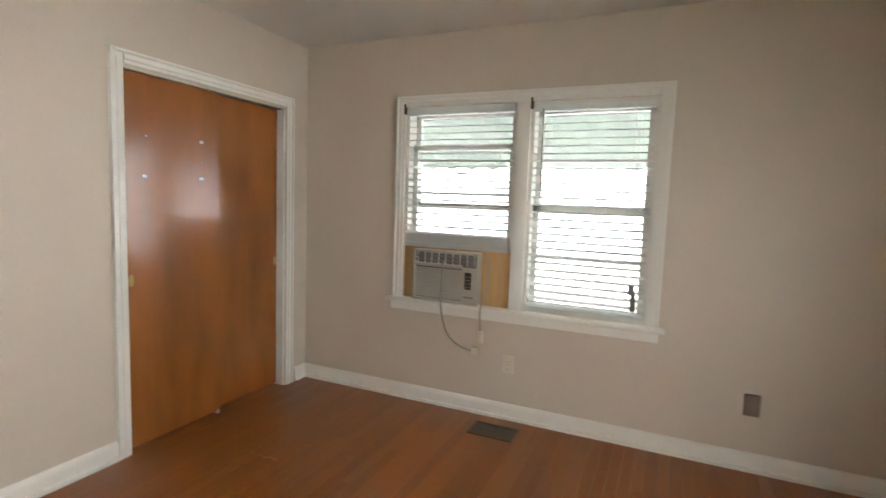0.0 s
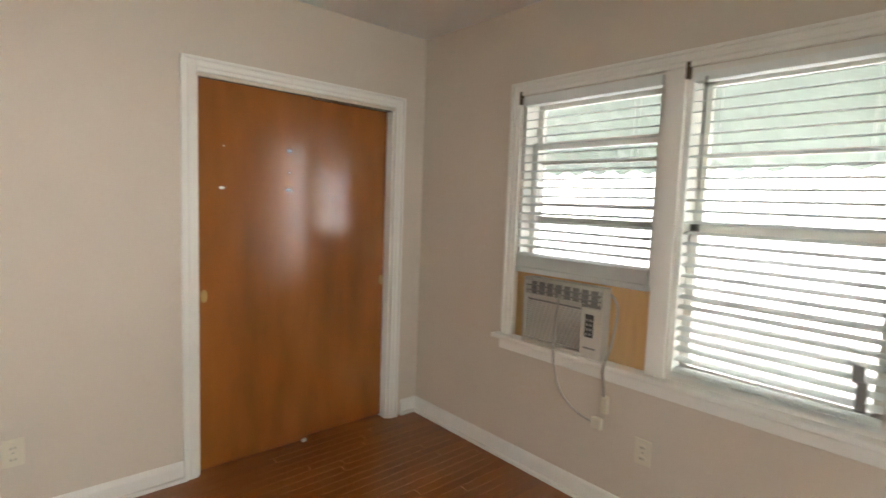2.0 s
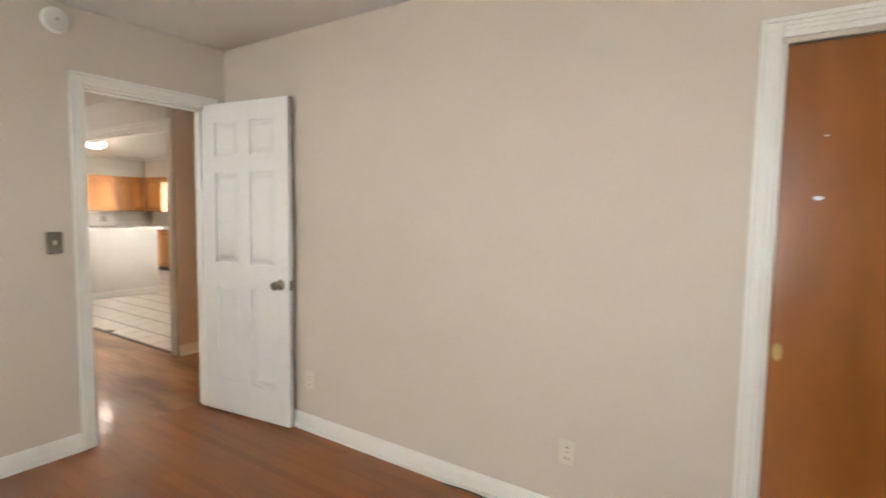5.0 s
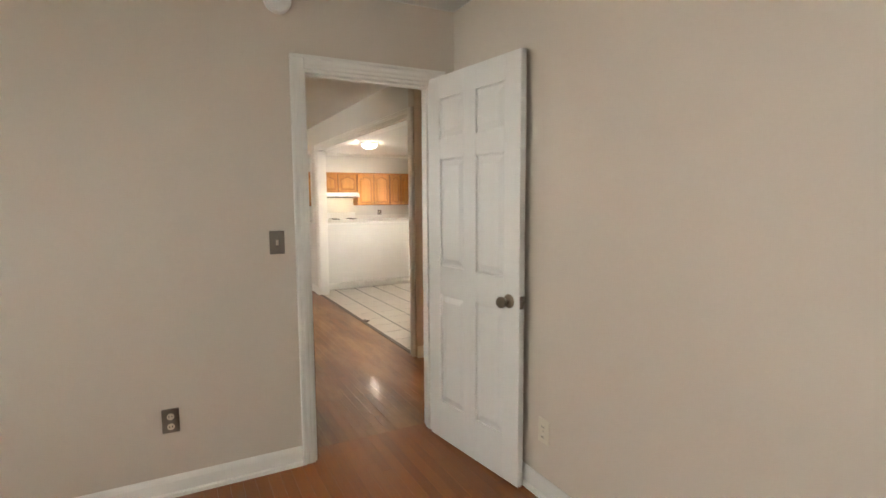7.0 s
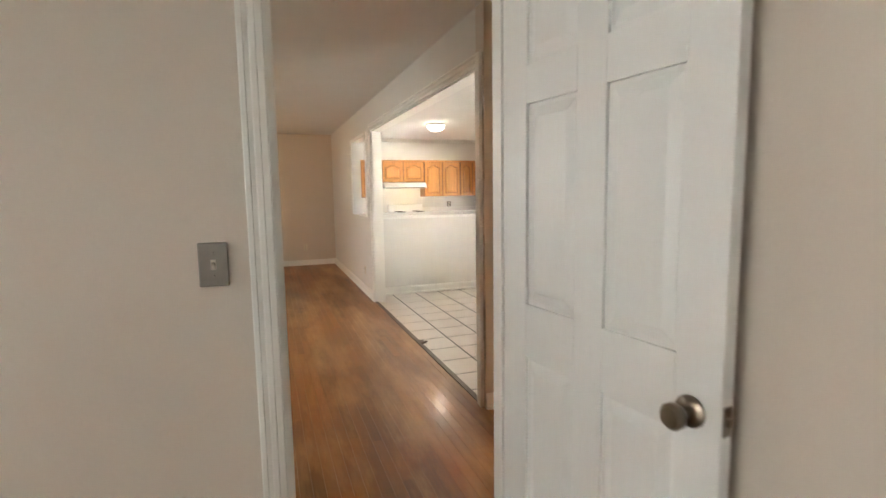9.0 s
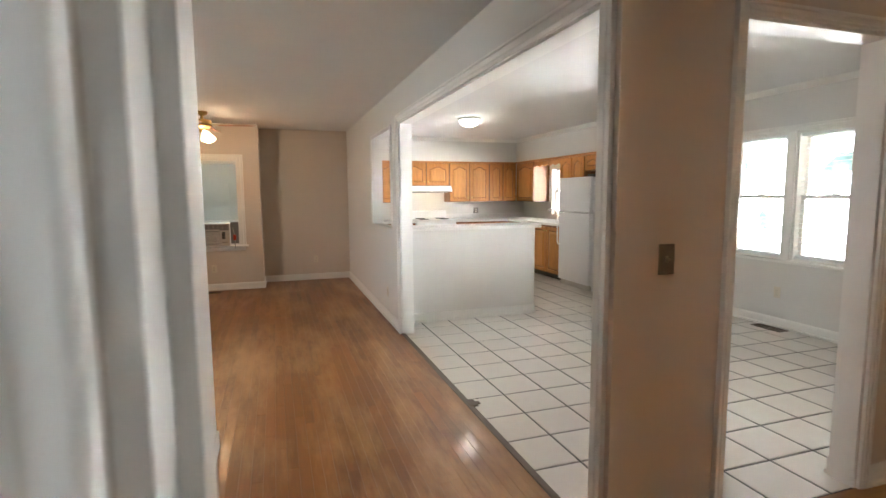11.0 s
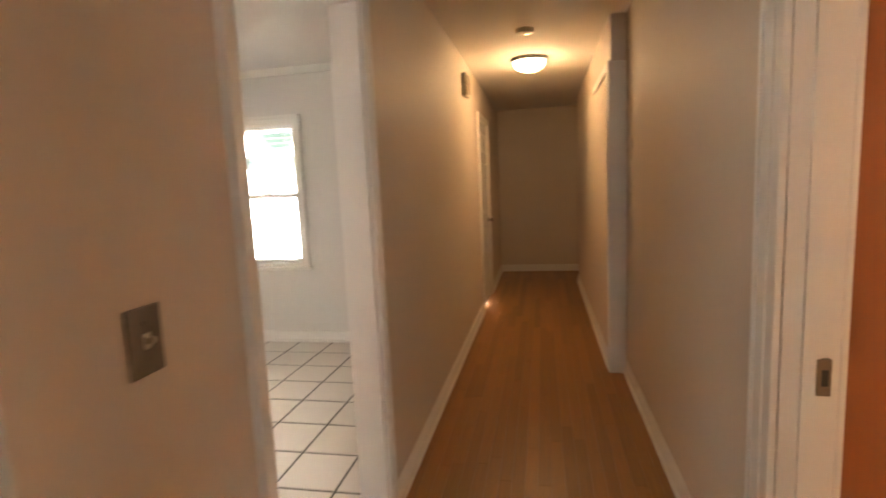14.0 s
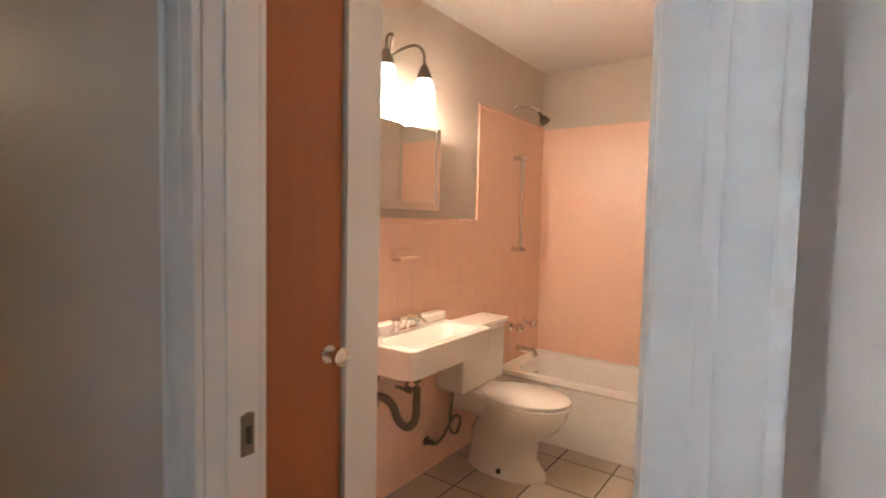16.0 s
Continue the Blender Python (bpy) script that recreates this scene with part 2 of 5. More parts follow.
def curve(pts, steps=6):
    """A smooth line of points through pts."""
    P = [Vector(p) for p in pts]
    out = []
    for i in range(len(P) - 1):
        a, b, c, d = P[max(i - 1, 0)], P[i], P[i + 1], P[min(i + 2, len(P) - 1)]
        for s in range(steps):
            t = s / steps
            out.append(0.5 * (2 * b + (c - a) * t + (2 * a - 5 * b + 4 * c - d) * t * t + (3 * b - a - 3 * c + d) * t ** 3))
    return out + [P[-1]]


def place_of(ob):
    p = Vector()
    while ob:
        p += ob.location
        ob = ob.parent
    return p


def mesh(name, bm, material, smooth=False):
    bmesh.ops.recalc_face_normals(bm, faces=bm.faces)
    d = bpy.data.meshes.new(name)
    bm.to_mesh(d)
    bm.free()
    d.materials.append(material)
    if smooth:
        for p in d.polygons:
            p.use_smooth = True
        d.set_sharp_from_angle(angle=radians(40))
    return d


def part(name, bm, material, parent, label="", smooth=False, local=False):
    if not local:
        bmesh.ops.translate(bm, verts=bm.verts, vec=-place_of(parent))
    ob = new(name, mesh(name, bm, material, smooth))
    ob.parent = parent
    return tagged(ob, label)


def thing(name, loc, label, category, group="", rz=0.0, kind=""):
    ob = new(name)
    ob.location = loc
    ob.rotation_euler = (0, 0, radians(rz))
    return tagged(ob, label, category, group, kind)


def solid(name, bm, material, label, category, kind="", smooth=False, group=""):
    return tagged(new(name, mesh(name, bm, material, smooth)), label, category, group, kind)


def structure(name, bm, material, label):
    return solid(name, bm, material, label, name.split("_")[0], "structure")


H = 2.42
T = 0.13


def wall_x(name, x0, x1, y0, y1, holes, label, z1=H, z0=0.0, paint=PAINT):
    """A wall along y between x0 and x1, with holes (ya, yb, za, zb)."""
    bm = bmesh.new()
    y = y0
    for a, b, c, d in sorted(holes):
        if a > y:
            box(bm, x0, x1, y, a, z0, z1)
        if c > z0:
            box(bm, x0, x1, a, b, z0, c)
        if d < z1:
            box(bm, x0, x1, a, b, d, z1)
        y = b
    if y < y1:
        box(bm, x0, x1, y, y1, z0, z1)
    return structure(name, bm, paint, label)


def wall_y(name, y0, y1, x0, x1, holes, label, z1=H, z0=0.0, paint=PAINT):
    bm = bmesh.new()
    x = x0
    for a, b, c, d in sorted(holes):
        if a > x:
            box(bm, x, a, y0, y1, z0, z1)
        if c > z0:
            box(bm, a, b, y0, y1, z0, c)
        if d < z1:
            box(bm, a, b, y0, y1, d, z1)
        x = b
    if x < x1:
        box(bm, x, x1, y0, y1, z0, z1)
    return structure(name, bm, paint, label)


def run_profile(bm, p0, p1, out, prof):
    """A moulding from p0 to p1 along a wall; prof: (depth out of the wall, height) pairs."""
    p0, p1, o = Vector((*p0, 0)), Vector((*p1, 0)), Vector((*out, 0))
    a = [bm.verts.new(p0 + o * d + Vector((0, 0, z))) for d, z in prof]
    b = [bm.verts.new(p1 + o * d + Vector((0, 0, z))) for d, z in prof]
    n = len(prof)
    for i in range(n):
        bm.faces.new((a[i], a[(i + 1) % n], b[(i + 1) % n], b[i]))
    bm.faces.new(a[::-1])
    bm.faces.new(b)


BASEP = [(0, 0), (0.024, 0), (0.024, 0.018), (0.014, 0.024), (0.014, 0.075), (0.010, 0.090), (0.004, 0.100), (0, 0.100)]


def baseboard(p0, p1, out):
    bm = bmesh.new()
    run_profile(bm, p0, p1, out, BASEP)
    return structure("baseboard", bm, TRIM, "white painted wooden baseboard with shoe moulding")


# ---- ground and outdoors ----
structure("ground", boxes((-60, 60, -60, 60, -0.45, -0.30)), GRASS, "green lawn round the house")
structure("pavement", boxes((3.4, 9.0, -8, 12, -0.30, -0.26)), CONC, "pale concrete driveway beside the house")

# ---- structure: walls ----
E_X = 2.735
wall_x("wall_bedroom_east", E_X, E_X + 0.16, -1.83, 3.0, [(-0.135, 0.575, 0.70, 1.965), (0.660, 1.415, 0.70, 1.965)], "beige painted bedroom wall with a double window")
wall_y("wall_bedroom_north", 2.24, 2.36, -1.80, E_X, [(1.366, 2.505, 0, 1.95)], "beige painted bedroom wall with a closet opening")
wall_x("wall_bedroom_west", -1.93, -1.80, -1.83, 2.36, [(1.388, 2.105, 0, 2.025)], "beige painted bedroom wall with a doorway")
# the south openings hold an unseen window pair added for light
wall_y("wall_bedroom_south", -1.83, -1.70, -1.80, E_X, [(-0.50, 0.32, 0.70, 1.965), (0.40, 1.22, 0.70, 1.965)], "beige painted bedroom wall with a double window")
wall_y("wall_closet_back", 2.90, 3.0, 1.15, E_X, [], "plain closet back wall")
wall_x("wall_closet_side", 1.15, 1.25, 2.36, 2.90, [], "plain closet side wall")
wall_x("wall_hall_east", -1.93, -1.80, 2.36, 10.0, [(2.60, 3.46, 0, 2.04)], "beige painted hall wall with doorways")
wall_x("wall_hall_west", -3.25, -3.13, 2.60, 10.0, [(3.15, 3.98, 0, 2.06), (7.45, 8.25, 0, 2.04)], "beige painted hall wall with a wide opening and a door")
wall_y("wall_hall_end", 9.88, 10.0, -3.13, -1.93, [], "beige painted wall at the end of the hall")
wall_y("wall_kitchen_south", 2.60, 2.72, -11.0, -3.25, [(-6.42, -3.25, 0, 2.08), (-7.84, -6.80, 1.03, 2.06)], "pale painted partition with a wide opening and a pass-through", paint=KPAINT)
wall_y("wall_kitchen_north", 6.30, 6.46, -11.0, -3.25, [(-9.90, -9.13, 0.98, 1.86), (-6.02, -5.36, 0.70, 1.97), (-5.27, -4.60, 0.70, 1.97)], "pale painted wall with kitchen and dining windows", paint=KPAINT)
wall_x("wall_kitchen_west", -11.12, -11.0, 2.60, 6.46, [], "pale painted kitchen wall", paint=KPAINT)
wall_x("wall_living_recess", -10.25, -10.13, 1.12, 2.60, [], "beige painted recess wall of the living room")
wall_y("wall_living_jog", 1.12, 1.24, -10.13, -9.61, [], "short beige painted return wall")
wall_x("wall_living_west", -9.73, -9.61, -0.97, 1.12, [(0.10, 0.94, 0.66, 1.90)], "beige painted living room wall with a window")
wall_y("wall_living_south", -0.97, -0.85, -9.61, -1.93, [(-6.14, -5.54, 0.6, 2.0), (-5.5, -4.9, 0.6, 2.0)], "beige painted living room wall with a wide front window")
wall_y("wall_bath_sink", 4.07, 4.19, -1.80, 1.25, [], "painted bathroom wall above pink tile")
wall_x("wall_bath_back", 0.99, 1.11, 2.40, 4.07, [], "painted bathroom wall above pink tile")
wall_y("wall_bath_south", 2.40, 2.52, -1.80, 0.99, [], "painted bathroom wall")
wall_x("wall_side_room_east", -0.4, -0.3, 4.19, 6.6, [], "plain wall of the side room")
wall_y("wall_side_room_north", 6.5, 6.6, -1.80, -0.4, [], "plain wall of the side room")
wall_x("wall_linen_side", -1.34, -1.27, 3.60, 4.07, [], "side of the linen closet")
wall_x("wall_knee", -4.50, -4.38, -0.85, 0.965, [], "beige painted half wall below a white cap", z1=0.99)
structure("ceiling", boxes((-11.2, 2.95, -2.0, 10.1, H, H + 0.15)), CEIL, "off-white painted ceiling")
# unseen slab whose eaves are added to keep direct sun off the windows
bm = boxes((-11.9, 3.3, -2.6, 10.7, H + 0.152, H + 0.20))
structure("roof", bm, ROOF, "unseen flat dark roof slab, its eaves added to block the sun")
structure("floor", boxes((-11.2, 2.95, -2.0, 10.1, -0.25, -0.014)), SUB, "dark subfloor under boards and tiles")
structure("soffit_west", boxes((-11.0, -10.66, 2.72, 6.30, 1.985, H)), KPAINT, "painted soffit above the wall cabinets")
structure("soffit_north", boxes((-10.66, -7.50, 5.96, 6.30, 1.985, H)), KPAINT, "painted soffit above the wall cabinets")

for a, b, o in (((E_X, -1.7), (E_X, 2.24), (-1, 0)), ((E_X, 2.24), (2.605, 2.24), (0, -1)), ((1.305, 2.24), (-1.80, 2.24), (0, -1)),
                ((-1.80, 1.32), (-1.80, -1.7), (1, 0)), ((-1.8, -1.7), (E_X, -1.7), (0, 1)),
                ((-3.13, 2.60), (-3.13, 3.09), (1, 0)), ((-3.13, 4.04), (-3.13, 7.38), (1, 0)), ((-3.13, 8.32), (-3.13, 9.88), (1, 0)),
                ((-1.93, 3.57), (-1.93, 5.71), (-1, 0)), ((-2.03, 5.80), (-2.03, 9.0), (-1, 0)), ((-1.93, 9.0), (-1.93, 9.88), (-1, 0)), ((-3.13, 9.88), (-1.93, 9.88), (0, -1)),
                ((-6.42, 2.60), (-10.13, 2.60), (0, -1)), ((-10.13, 2.60), (-10.13, 1.24), (1, 0)), ((-10.13, 1.24), (-9.61, 1.24), (0, 1)),
                ((-9.61, 1.25), (-9.61, -0.85), (1, 0)), ((-9.61, -0.85), (-1.93, -0.85), (0, 1)), ((-4.38, -0.85), (-4.38, 0.93), (1, 0)),
                ((-7.5, 6.30), (-3.25, 6.30), (0, -1)), ((-3.25, 3.98), (-3.25, 6.3), (-1, 0)), ((-6.80, 2.72), (-6.80, 4.26), (1, 0)), ((-6.80, 4.275), (-6.92, 4.275), (0, 1))):
    baseboard(a, b, o)
CROWN = [(0, H), (0, H - 0.055), (0.012, H - 0.05), (0.045, H - 0.012), (0.05, H)]
for a, b, o in (((-7.5, 6.30), (-3.25, 6.30), (0, -1)), ((-10.66, 5.96), (-7.5, 5.96), (0, -1)), ((-10.66, 2.72), (-10.66, 5.96), (1, 0)), ((-3.25, 2.72), (-3.25, 6.3), (-1, 0))):
    bm = bmesh.new()
    run_profile(bm, a, b, o, CROWN)
    structure("trim", bm, TRIM, "white painted crown moulding")


def casing(loc, axis, a, b, top, face, out, w=0.062, d=0.018, sill=None, label="white painted door casing"):
    """Trim round an opening from a to b in a wall whose face lies at face; axis is the wall's own."""
    rows = [(a - w, a, 0 if sill is None else sill, top + w), (b, b + w, 0 if sill is None else sill, top + w), (a, b, top, top + w)]
    t = thing("casing", loc, label, "casing", kind="structure")
    f0, f1 = sorted((face, face + out * d))
    g0, g1 = sorted((face, face + out * (d + 0.008)))
    for i, (p, q, r, s) in enumerate(rows):
        bm = bmesh.new()
        if axis == "y":
            box(bm, f0, f1, p, q, r, s, bev=0.004)
            if i == 0:
                box(bm, g0, g1, p - 0.003, p + 0.013, r, s + 0.003, bev=0.003)
            elif i == 1:
                box(bm, g0, g1, q - 0.013, q + 0.003, r, s + 0.003, bev=0.003)
            else:
                box(bm, g0, g1, p - w + 0.014, q + w - 0.014, s - 0.013, s + 0.003, bev=0.003)
        else:
            box(bm, p, q, f0, f1, r, s, bev=0.004)
            if i == 0:
                box(bm, p - 0.003, p + 0.013, g0, g1, r, s + 0.003, bev=0.003)
            elif i == 1:
                box(bm, q - 0.013, q + 0.003, g0, g1, r, s + 0.003, bev=0.003)
            else:
                box(bm, p - w + 0.014, q + w - 0.014, g0, g1, s - 0.013, s + 0.003, bev=0.003)
        for k in (0.55,):
            c = (p + w * k) if i == 0 else (q - w * k) if i == 1 else (s - w * k)
            e0, e1 = sorted((face + out * (d - 0.004), face + out * (d + 0.004)))
            lo = (p, q, c - 0.009, c + 0.009) if i == 2 else (c - 0.009, c + 0.009, r, s - w * k)
            if axis == "y":
                box(bm, e0, e1, *lo, bev=0.0038)
            else:
                box(bm, lo[0], lo[1], e0, e1, lo[2], lo[3], bev=0.0038)
        part("head_casing" if i == 2 else "side_casing", bm, TRIM, t)
    return t


def jambs(axis, a, b, top, f0, f1, stop=True):
    t = thing("door_jamb", ((f0, a, 0) if axis == "y" else (a, f0, 0)), "white painted door jamb lining", "jamb", kind="structure")
    e = 0.012
    m = (f0 + f1) / 2
    for i, (p, q, r, s) in enumerate(((a - 0.004, a + e, 0, top), (b - e, b + 0.004, 0, top), (a + e, b - e, top - e, top + 0.004))):
        bm = bmesh.new()
        for u, v, k in ((f0 + 0.002, f1 - 0.002, 0.0), (m - 0.02, m + 0.02, 0.010 if stop else 0.0)):
            pp, qq, rr = p - (k if i == 1 else 0), q + (k if i == 0 else 0), r - (k if i == 2 else 0)
            if axis == "y":
                box(bm, u, v, pp, qq, rr, s)
            else:
                box(bm, pp, qq, u, v, rr, s)
            if not stop:
                break
        part("jamb", bm, TRIM, t)


casing((1.37, 2.24, 0), "x", 1.366, 2.505, 1.965, 2.24, -1, w=0.064, label="white painted closet casing")
jambs("x", 1.366, 2.505, 1.965, 2.24, 2.36, stop=False)
casing((-1.8, 1.4, 0), "y", 1.388, 2.105, 2.02, -1.80, 1)
casing((-1.93, 1.4, 0), "y", 1.388, 2.105, 2.02, -1.93, -1)
jambs("y", 1.388, 2.105, 2.02, -1.93, -1.80)
casing((-1.93, 2.61, 0), "y", 2.602, 3.45, 2.03, -1.93, -1, w=0.115)
casing((-1.80, 2.61, 0), "y", 2.602, 3.45, 2.03, -1.80, 1)
jambs("y", 2.60, 3.46, 2.03, -1.93, -1.80)
structure("wall_hall_step", boxes((-2.03, -1.932, 5.735, 9.0, 0, H)), PAINT, "beige painted thicker stretch of hall wall")
structure("trim", boxes((-2.045, -1.932, 5.715, 5.733, 0, 2.12), (-2.05, -2.032, 5.733, 6.75, 2.07, 2.13), (-2.05, -2.032, 5.733, 5.79, 0, 2.07), bev=0.003), TRIM, "white painted casing on the hall wall step")
casing((-3.13, 3.15, 0), "y", 3.15, 3.98, 2.05, -3.13, 1, w=0.05)
jambs("y", 3.15, 3.98, 2.05, -3.25, -3.13, stop=False)
casing((-3.13, 7.45, 0), "y", 7.45, 8.25, 2.03, -3.13, 1)
jambs("y", 7.45, 8.25, 2.03, -3.25, -3.13)
casing((-3.25, 2.6, 0), "x", -6.42, -3.235, 2.07, 2.60, -1, w=0.075, d=0.016)
jambs("x", -6.42, -3.25, 2.07, 2.60, 2.72, stop=False)
casing((-6.8, 2.6, 1.03), "x", -7.84, -6.80, 2.05, 2.60, -1, w=0.04, d=0.012, sill=1.03, label="white painted pass-through trim")


# ---- doors ----
def panel_door(name, loc, w, h, rz, label, knob_z=0.92, knob_mat=NICKEL, group=""):
    t = thing(name, loc, label, "door", group, rz=rz)
    th = 0.034
    st = 0.105
    mid = 0.10
    pw = (w - 2 * st - mid) / 2
    rows = ((0.22, 0.84), (1.00, 1.58), (1.69, 1.90))
    bm = boxes((0, w, -th / 2 + 0.011, th / 2 - 0.011, 0, h))
    zs = [0] + [z for r in rows for z in r] + [h]
    for s in (-1, 1):
        y0, y1 = sorted((s * (th / 2 - 0.012), s * th / 2))
        for a, b in ((0, st), (st + pw, st + pw + mid), (w - st, w)):
            box(bm, a, b, y0, y1, 0, h, bev=0.002)
        for a, b in ((st, st + pw), (st + pw + mid, w - st)):
            for c, d in zip(zs[::2], zs[1::2]):
                box(bm, a, b, y0, y1, c, d, bev=0.002)
    leaf = part("leaf", bm, DOORW, t, local=True)
    for a in (st, st + pw + mid):
        for c, d in rows:
            bm = bmesh.new()
            for s in (-1, 1):
                k0, k1 = s * (th / 2 - 0.011), s * (th / 2 - 0.0015)
                o = [(a + 0.012, c + 0.012), (a + pw - 0.012, c + 0.012), (a + pw - 0.012, d - 0.012), (a + 0.012, d - 0.012)]
                i = [(a + 0.04, c + 0.04), (a + pw - 0.04, c + 0.04), (a + pw - 0.04, d - 0.04), (a + 0.04, d - 0.04)]
                vo = [bm.verts.new((x, k0, z)) for x, z in o]
                vi = [bm.verts.new((x, k1, z)) for x, z in i]
                for q in range(4):
                    bm.faces.new((vo[q], vo[(q + 1) % 4], vi[(q + 1) % 4], vi[q]))
                bm.faces.new(vi)
            part("panel", bm, DOORW, t, local=True)
    for s in (-1, 1):
        bm = bmesh.new()
        lathe(bm, [(0.001, 0), (0.033, 0), (0.033, 0.006), (0.024, 0.012), (0.012, 0.014), (0.011, 0.030), (0.020, 0.036), (0.027, 0.046), (0.027, 0.058), (0.020, 0.066), (0.001, 0.068)],
              pose(w - 0.065, s * th / 2, knob_z, 90 if s < 0 else -90, 0, 0))
        part("knob", bm, knob_mat, t, "round satin nickel knob", smooth=True, local=True)
    part("latch_plate", boxes((w - 0.001, w + 0.002, -0.012, 0.012, knob_z - 0.03, knob_z + 0.03), (w, w + 0.010, -0.006, 0.006, knob_z - 0.008, knob_z + 0.008)), knob_mat, t, local=True)
    for z in (0.2, 1.0, 1.8):
        bm = bmesh.new()
        lathe(bm, [(0.006, z - 0.045), (0.006, z + 0.045)], pose(-0.004, 0.012, 0), n=10)
        part("hinge", bm, NICKEL, t, local=True)
    return t


panel_door("bedroom_door", (-1.792, 2.088, 0.012), 0.73, 2.02, 7.5, "white painted six-panel door standing open against the wall", 0.89)
panel_door("hall_door", (-3.15, 7.462, 0.01), 0.775, 2.01, 90, "white painted six-panel door, closed, along the hall")


def slider(name, x0, x1, y, label, pull_x):
    t = thing(name, (x0, y, 0.012), label, "closet door", "sliding closet doors")
    part("leaf", boxes((x0, x1, y, y + 0.032, 0.012, 1.965), bev=0.002), BIRCH, t)
    bm = bmesh.new()
    lathe(bm, [(0.001, 0.003), (0.010, 0.003), (0.012, 0.0), (0.015, 0.0), (0.016, 0.002), (0.015, 0.004), (0.001, 0.004)], pose(pull_x, y, 0.90, 90, 0, 0), n=20, sy=2.0)
    part("finger_pull", bm, BRASS, t, "oval brass finger pull", smooth=True)
    return t


d1 = slider("closet_door", 1.362, 1.965, 2.262, "flush varnished birch sliding closet door, worn, with torn paper bits", 1.405)
slider("closet_door", 1.93, 2.515, 2.304, "flush varnished birch sliding closet door behind the other", 2.475)
for x, z, s in ((1.49, 1.435, 0.018), (1.835, 1.437, 0.02), (1.838, 1.645, 0.018), (1.50, 1.64, 0.006), (1.84, 1.53, 0.006)):
    bm = bmesh.new()
    v = [bm.verts.new((x + s * math.cos(a) * random.uniform(.5, 1), 2.2595, z + s * 0.6 * math.sin(a) * random.uniform(.5, 1))) for a in [i * math.tau / 7 for i in range(7)]]
    f = bm.faces.new(v)
    bmesh.ops.extrude_face_region(bm, geom=[f])
    for q in bm.verts[:7]:
        q.co.y += 0.002
    part("paper_scrap", bm, LAMI, d1, "torn white paper scrap")
structure("trim", boxes((1.366, 2.505, 2.256, 2.350, 1.945, 1.962)), BROWNV, "dark sliding door track")
solid("floor_guide", boxes((1.93, 1.955, 2.255, 2.34, 0.0, 0.02), bev=0.003), LAMI, "small white plastic door guide on the floor", "door guide")


# ---- electrical plates ----
def plate(name, loc, normal, label, kind, material, size=(0.072, 0.115)):
    """A wall plate whose face looks along normal ('x+', 'x-', 'y-', 'y+'); kind: outlet, switch or blank."""
    rz = {"y-": 0, "x+": 90, "y+": 180, "x-": -90}[normal]
    t = thing(name, loc, label, "wall plate", rz=rz)
    w, h = size[0] / 2, size[1] / 2
    part("cover_plate", boxes((-w, w, -0.006, 0.0, -h, h), bev=0.003), material, t, local=True)
    if kind == "outlet":
        for z in (-0.028, 0.020):
            bm = bmesh.new()
            lathe(bm, [(0.001, 0), (0.016, 0), (0.0155, 0.003), (0.001, 0.003)], pose(0, -0.0055, z, 90, 0, 0), n=16)
            sock = part("socket", bm, IVORY, t, local=True)
            part("slot", boxes((-0.008, -0.005, -0.0095, -0.008, z - 0.004, z + 0.006), (0.005, 0.008, -0.0095, -0.008, z - 0.003, z + 0.005)), DARK, sock, local=True)
    elif kind == "switch":
        part("bezel", boxes((-0.006, 0.006, -0.008, -0.005, -0.013, 0.013)), IVORY, t, local=True)
        bm = boxes((-0.004, 0.004, -0.020, -0.006, -0.004, 0.006), bev=0.001)
        part("toggle", bm, IVORY, t, local=True)
    for z in ((0.0,) if kind == "outlet" else (-0.03, 0.03)):
        bm = bmesh.new()
        lathe(bm, [(0.001, 0), (0.0035, 0), (0.003, 0.0015), (0.001, 0.0015)], pose(0, -0.0058, z, 90, 0, 0), n=10)
        part("screw", bm, STEEL, t, local=True)
    return t


plate("wall_outlet", (0.673, 2.24, 0.335), "y-", "ivory duplex outlet low on a beige wall", "outlet", IVORY)
plate("wall_outlet", (-0.965, 2.24, 0.32), "y-", "ivory duplex outlet beside the open door", "outlet", IVORY)
plate("wall_outlet", (E_X, 0.645, 0.352), "x-", "ivory duplex outlet below the window", "outlet", IVORY)
plate("jack_plate", (E_X, -0.675, 0.355), "x-", "grey metal cover plate low on the wall", "blank", STEEL, (0.075, 0.118))
plate("wall_outlet", (-1.80, 0.73, 0.365), "x+", "steel cover plate low beside the doorway", "outlet", STEEL)
plate("light_switch", (-1.80, 1.235, 1.17), "x+", "brushed steel toggle switch plate beside the doorway", "switch", STEEL)
plate("light_switch", (-3.13, 2.826, 1.14), "x+", "brushed brown toggle switch plate on the hall pillar", "switch", STEEL)
plate("wall_outlet", (-7.08, 2.60, 0.31), "y-", "white outlet on the partition", "outlet", IVORY)
plate("wall_outlet", (-10.13, 2.05, 0.34), "x+", "white outlet on the recess wall", "outlet", IVORY)
plate("wall_outlet", (-9.61, 0.56, 0.32), "x+", "white outlet below the living room window", "outlet", IVORY)
plate("wall_outlet", (-5.38, 6.30, 0.36), "y-", "white outlet below the dining window", "outlet", IVORY)
plate("wall_outlet", (-11.0, 5.24, 1.06), "x+", "steel outlet plate on the kitchen backsplash", "outlet", STEEL, (0.10, 0.115))


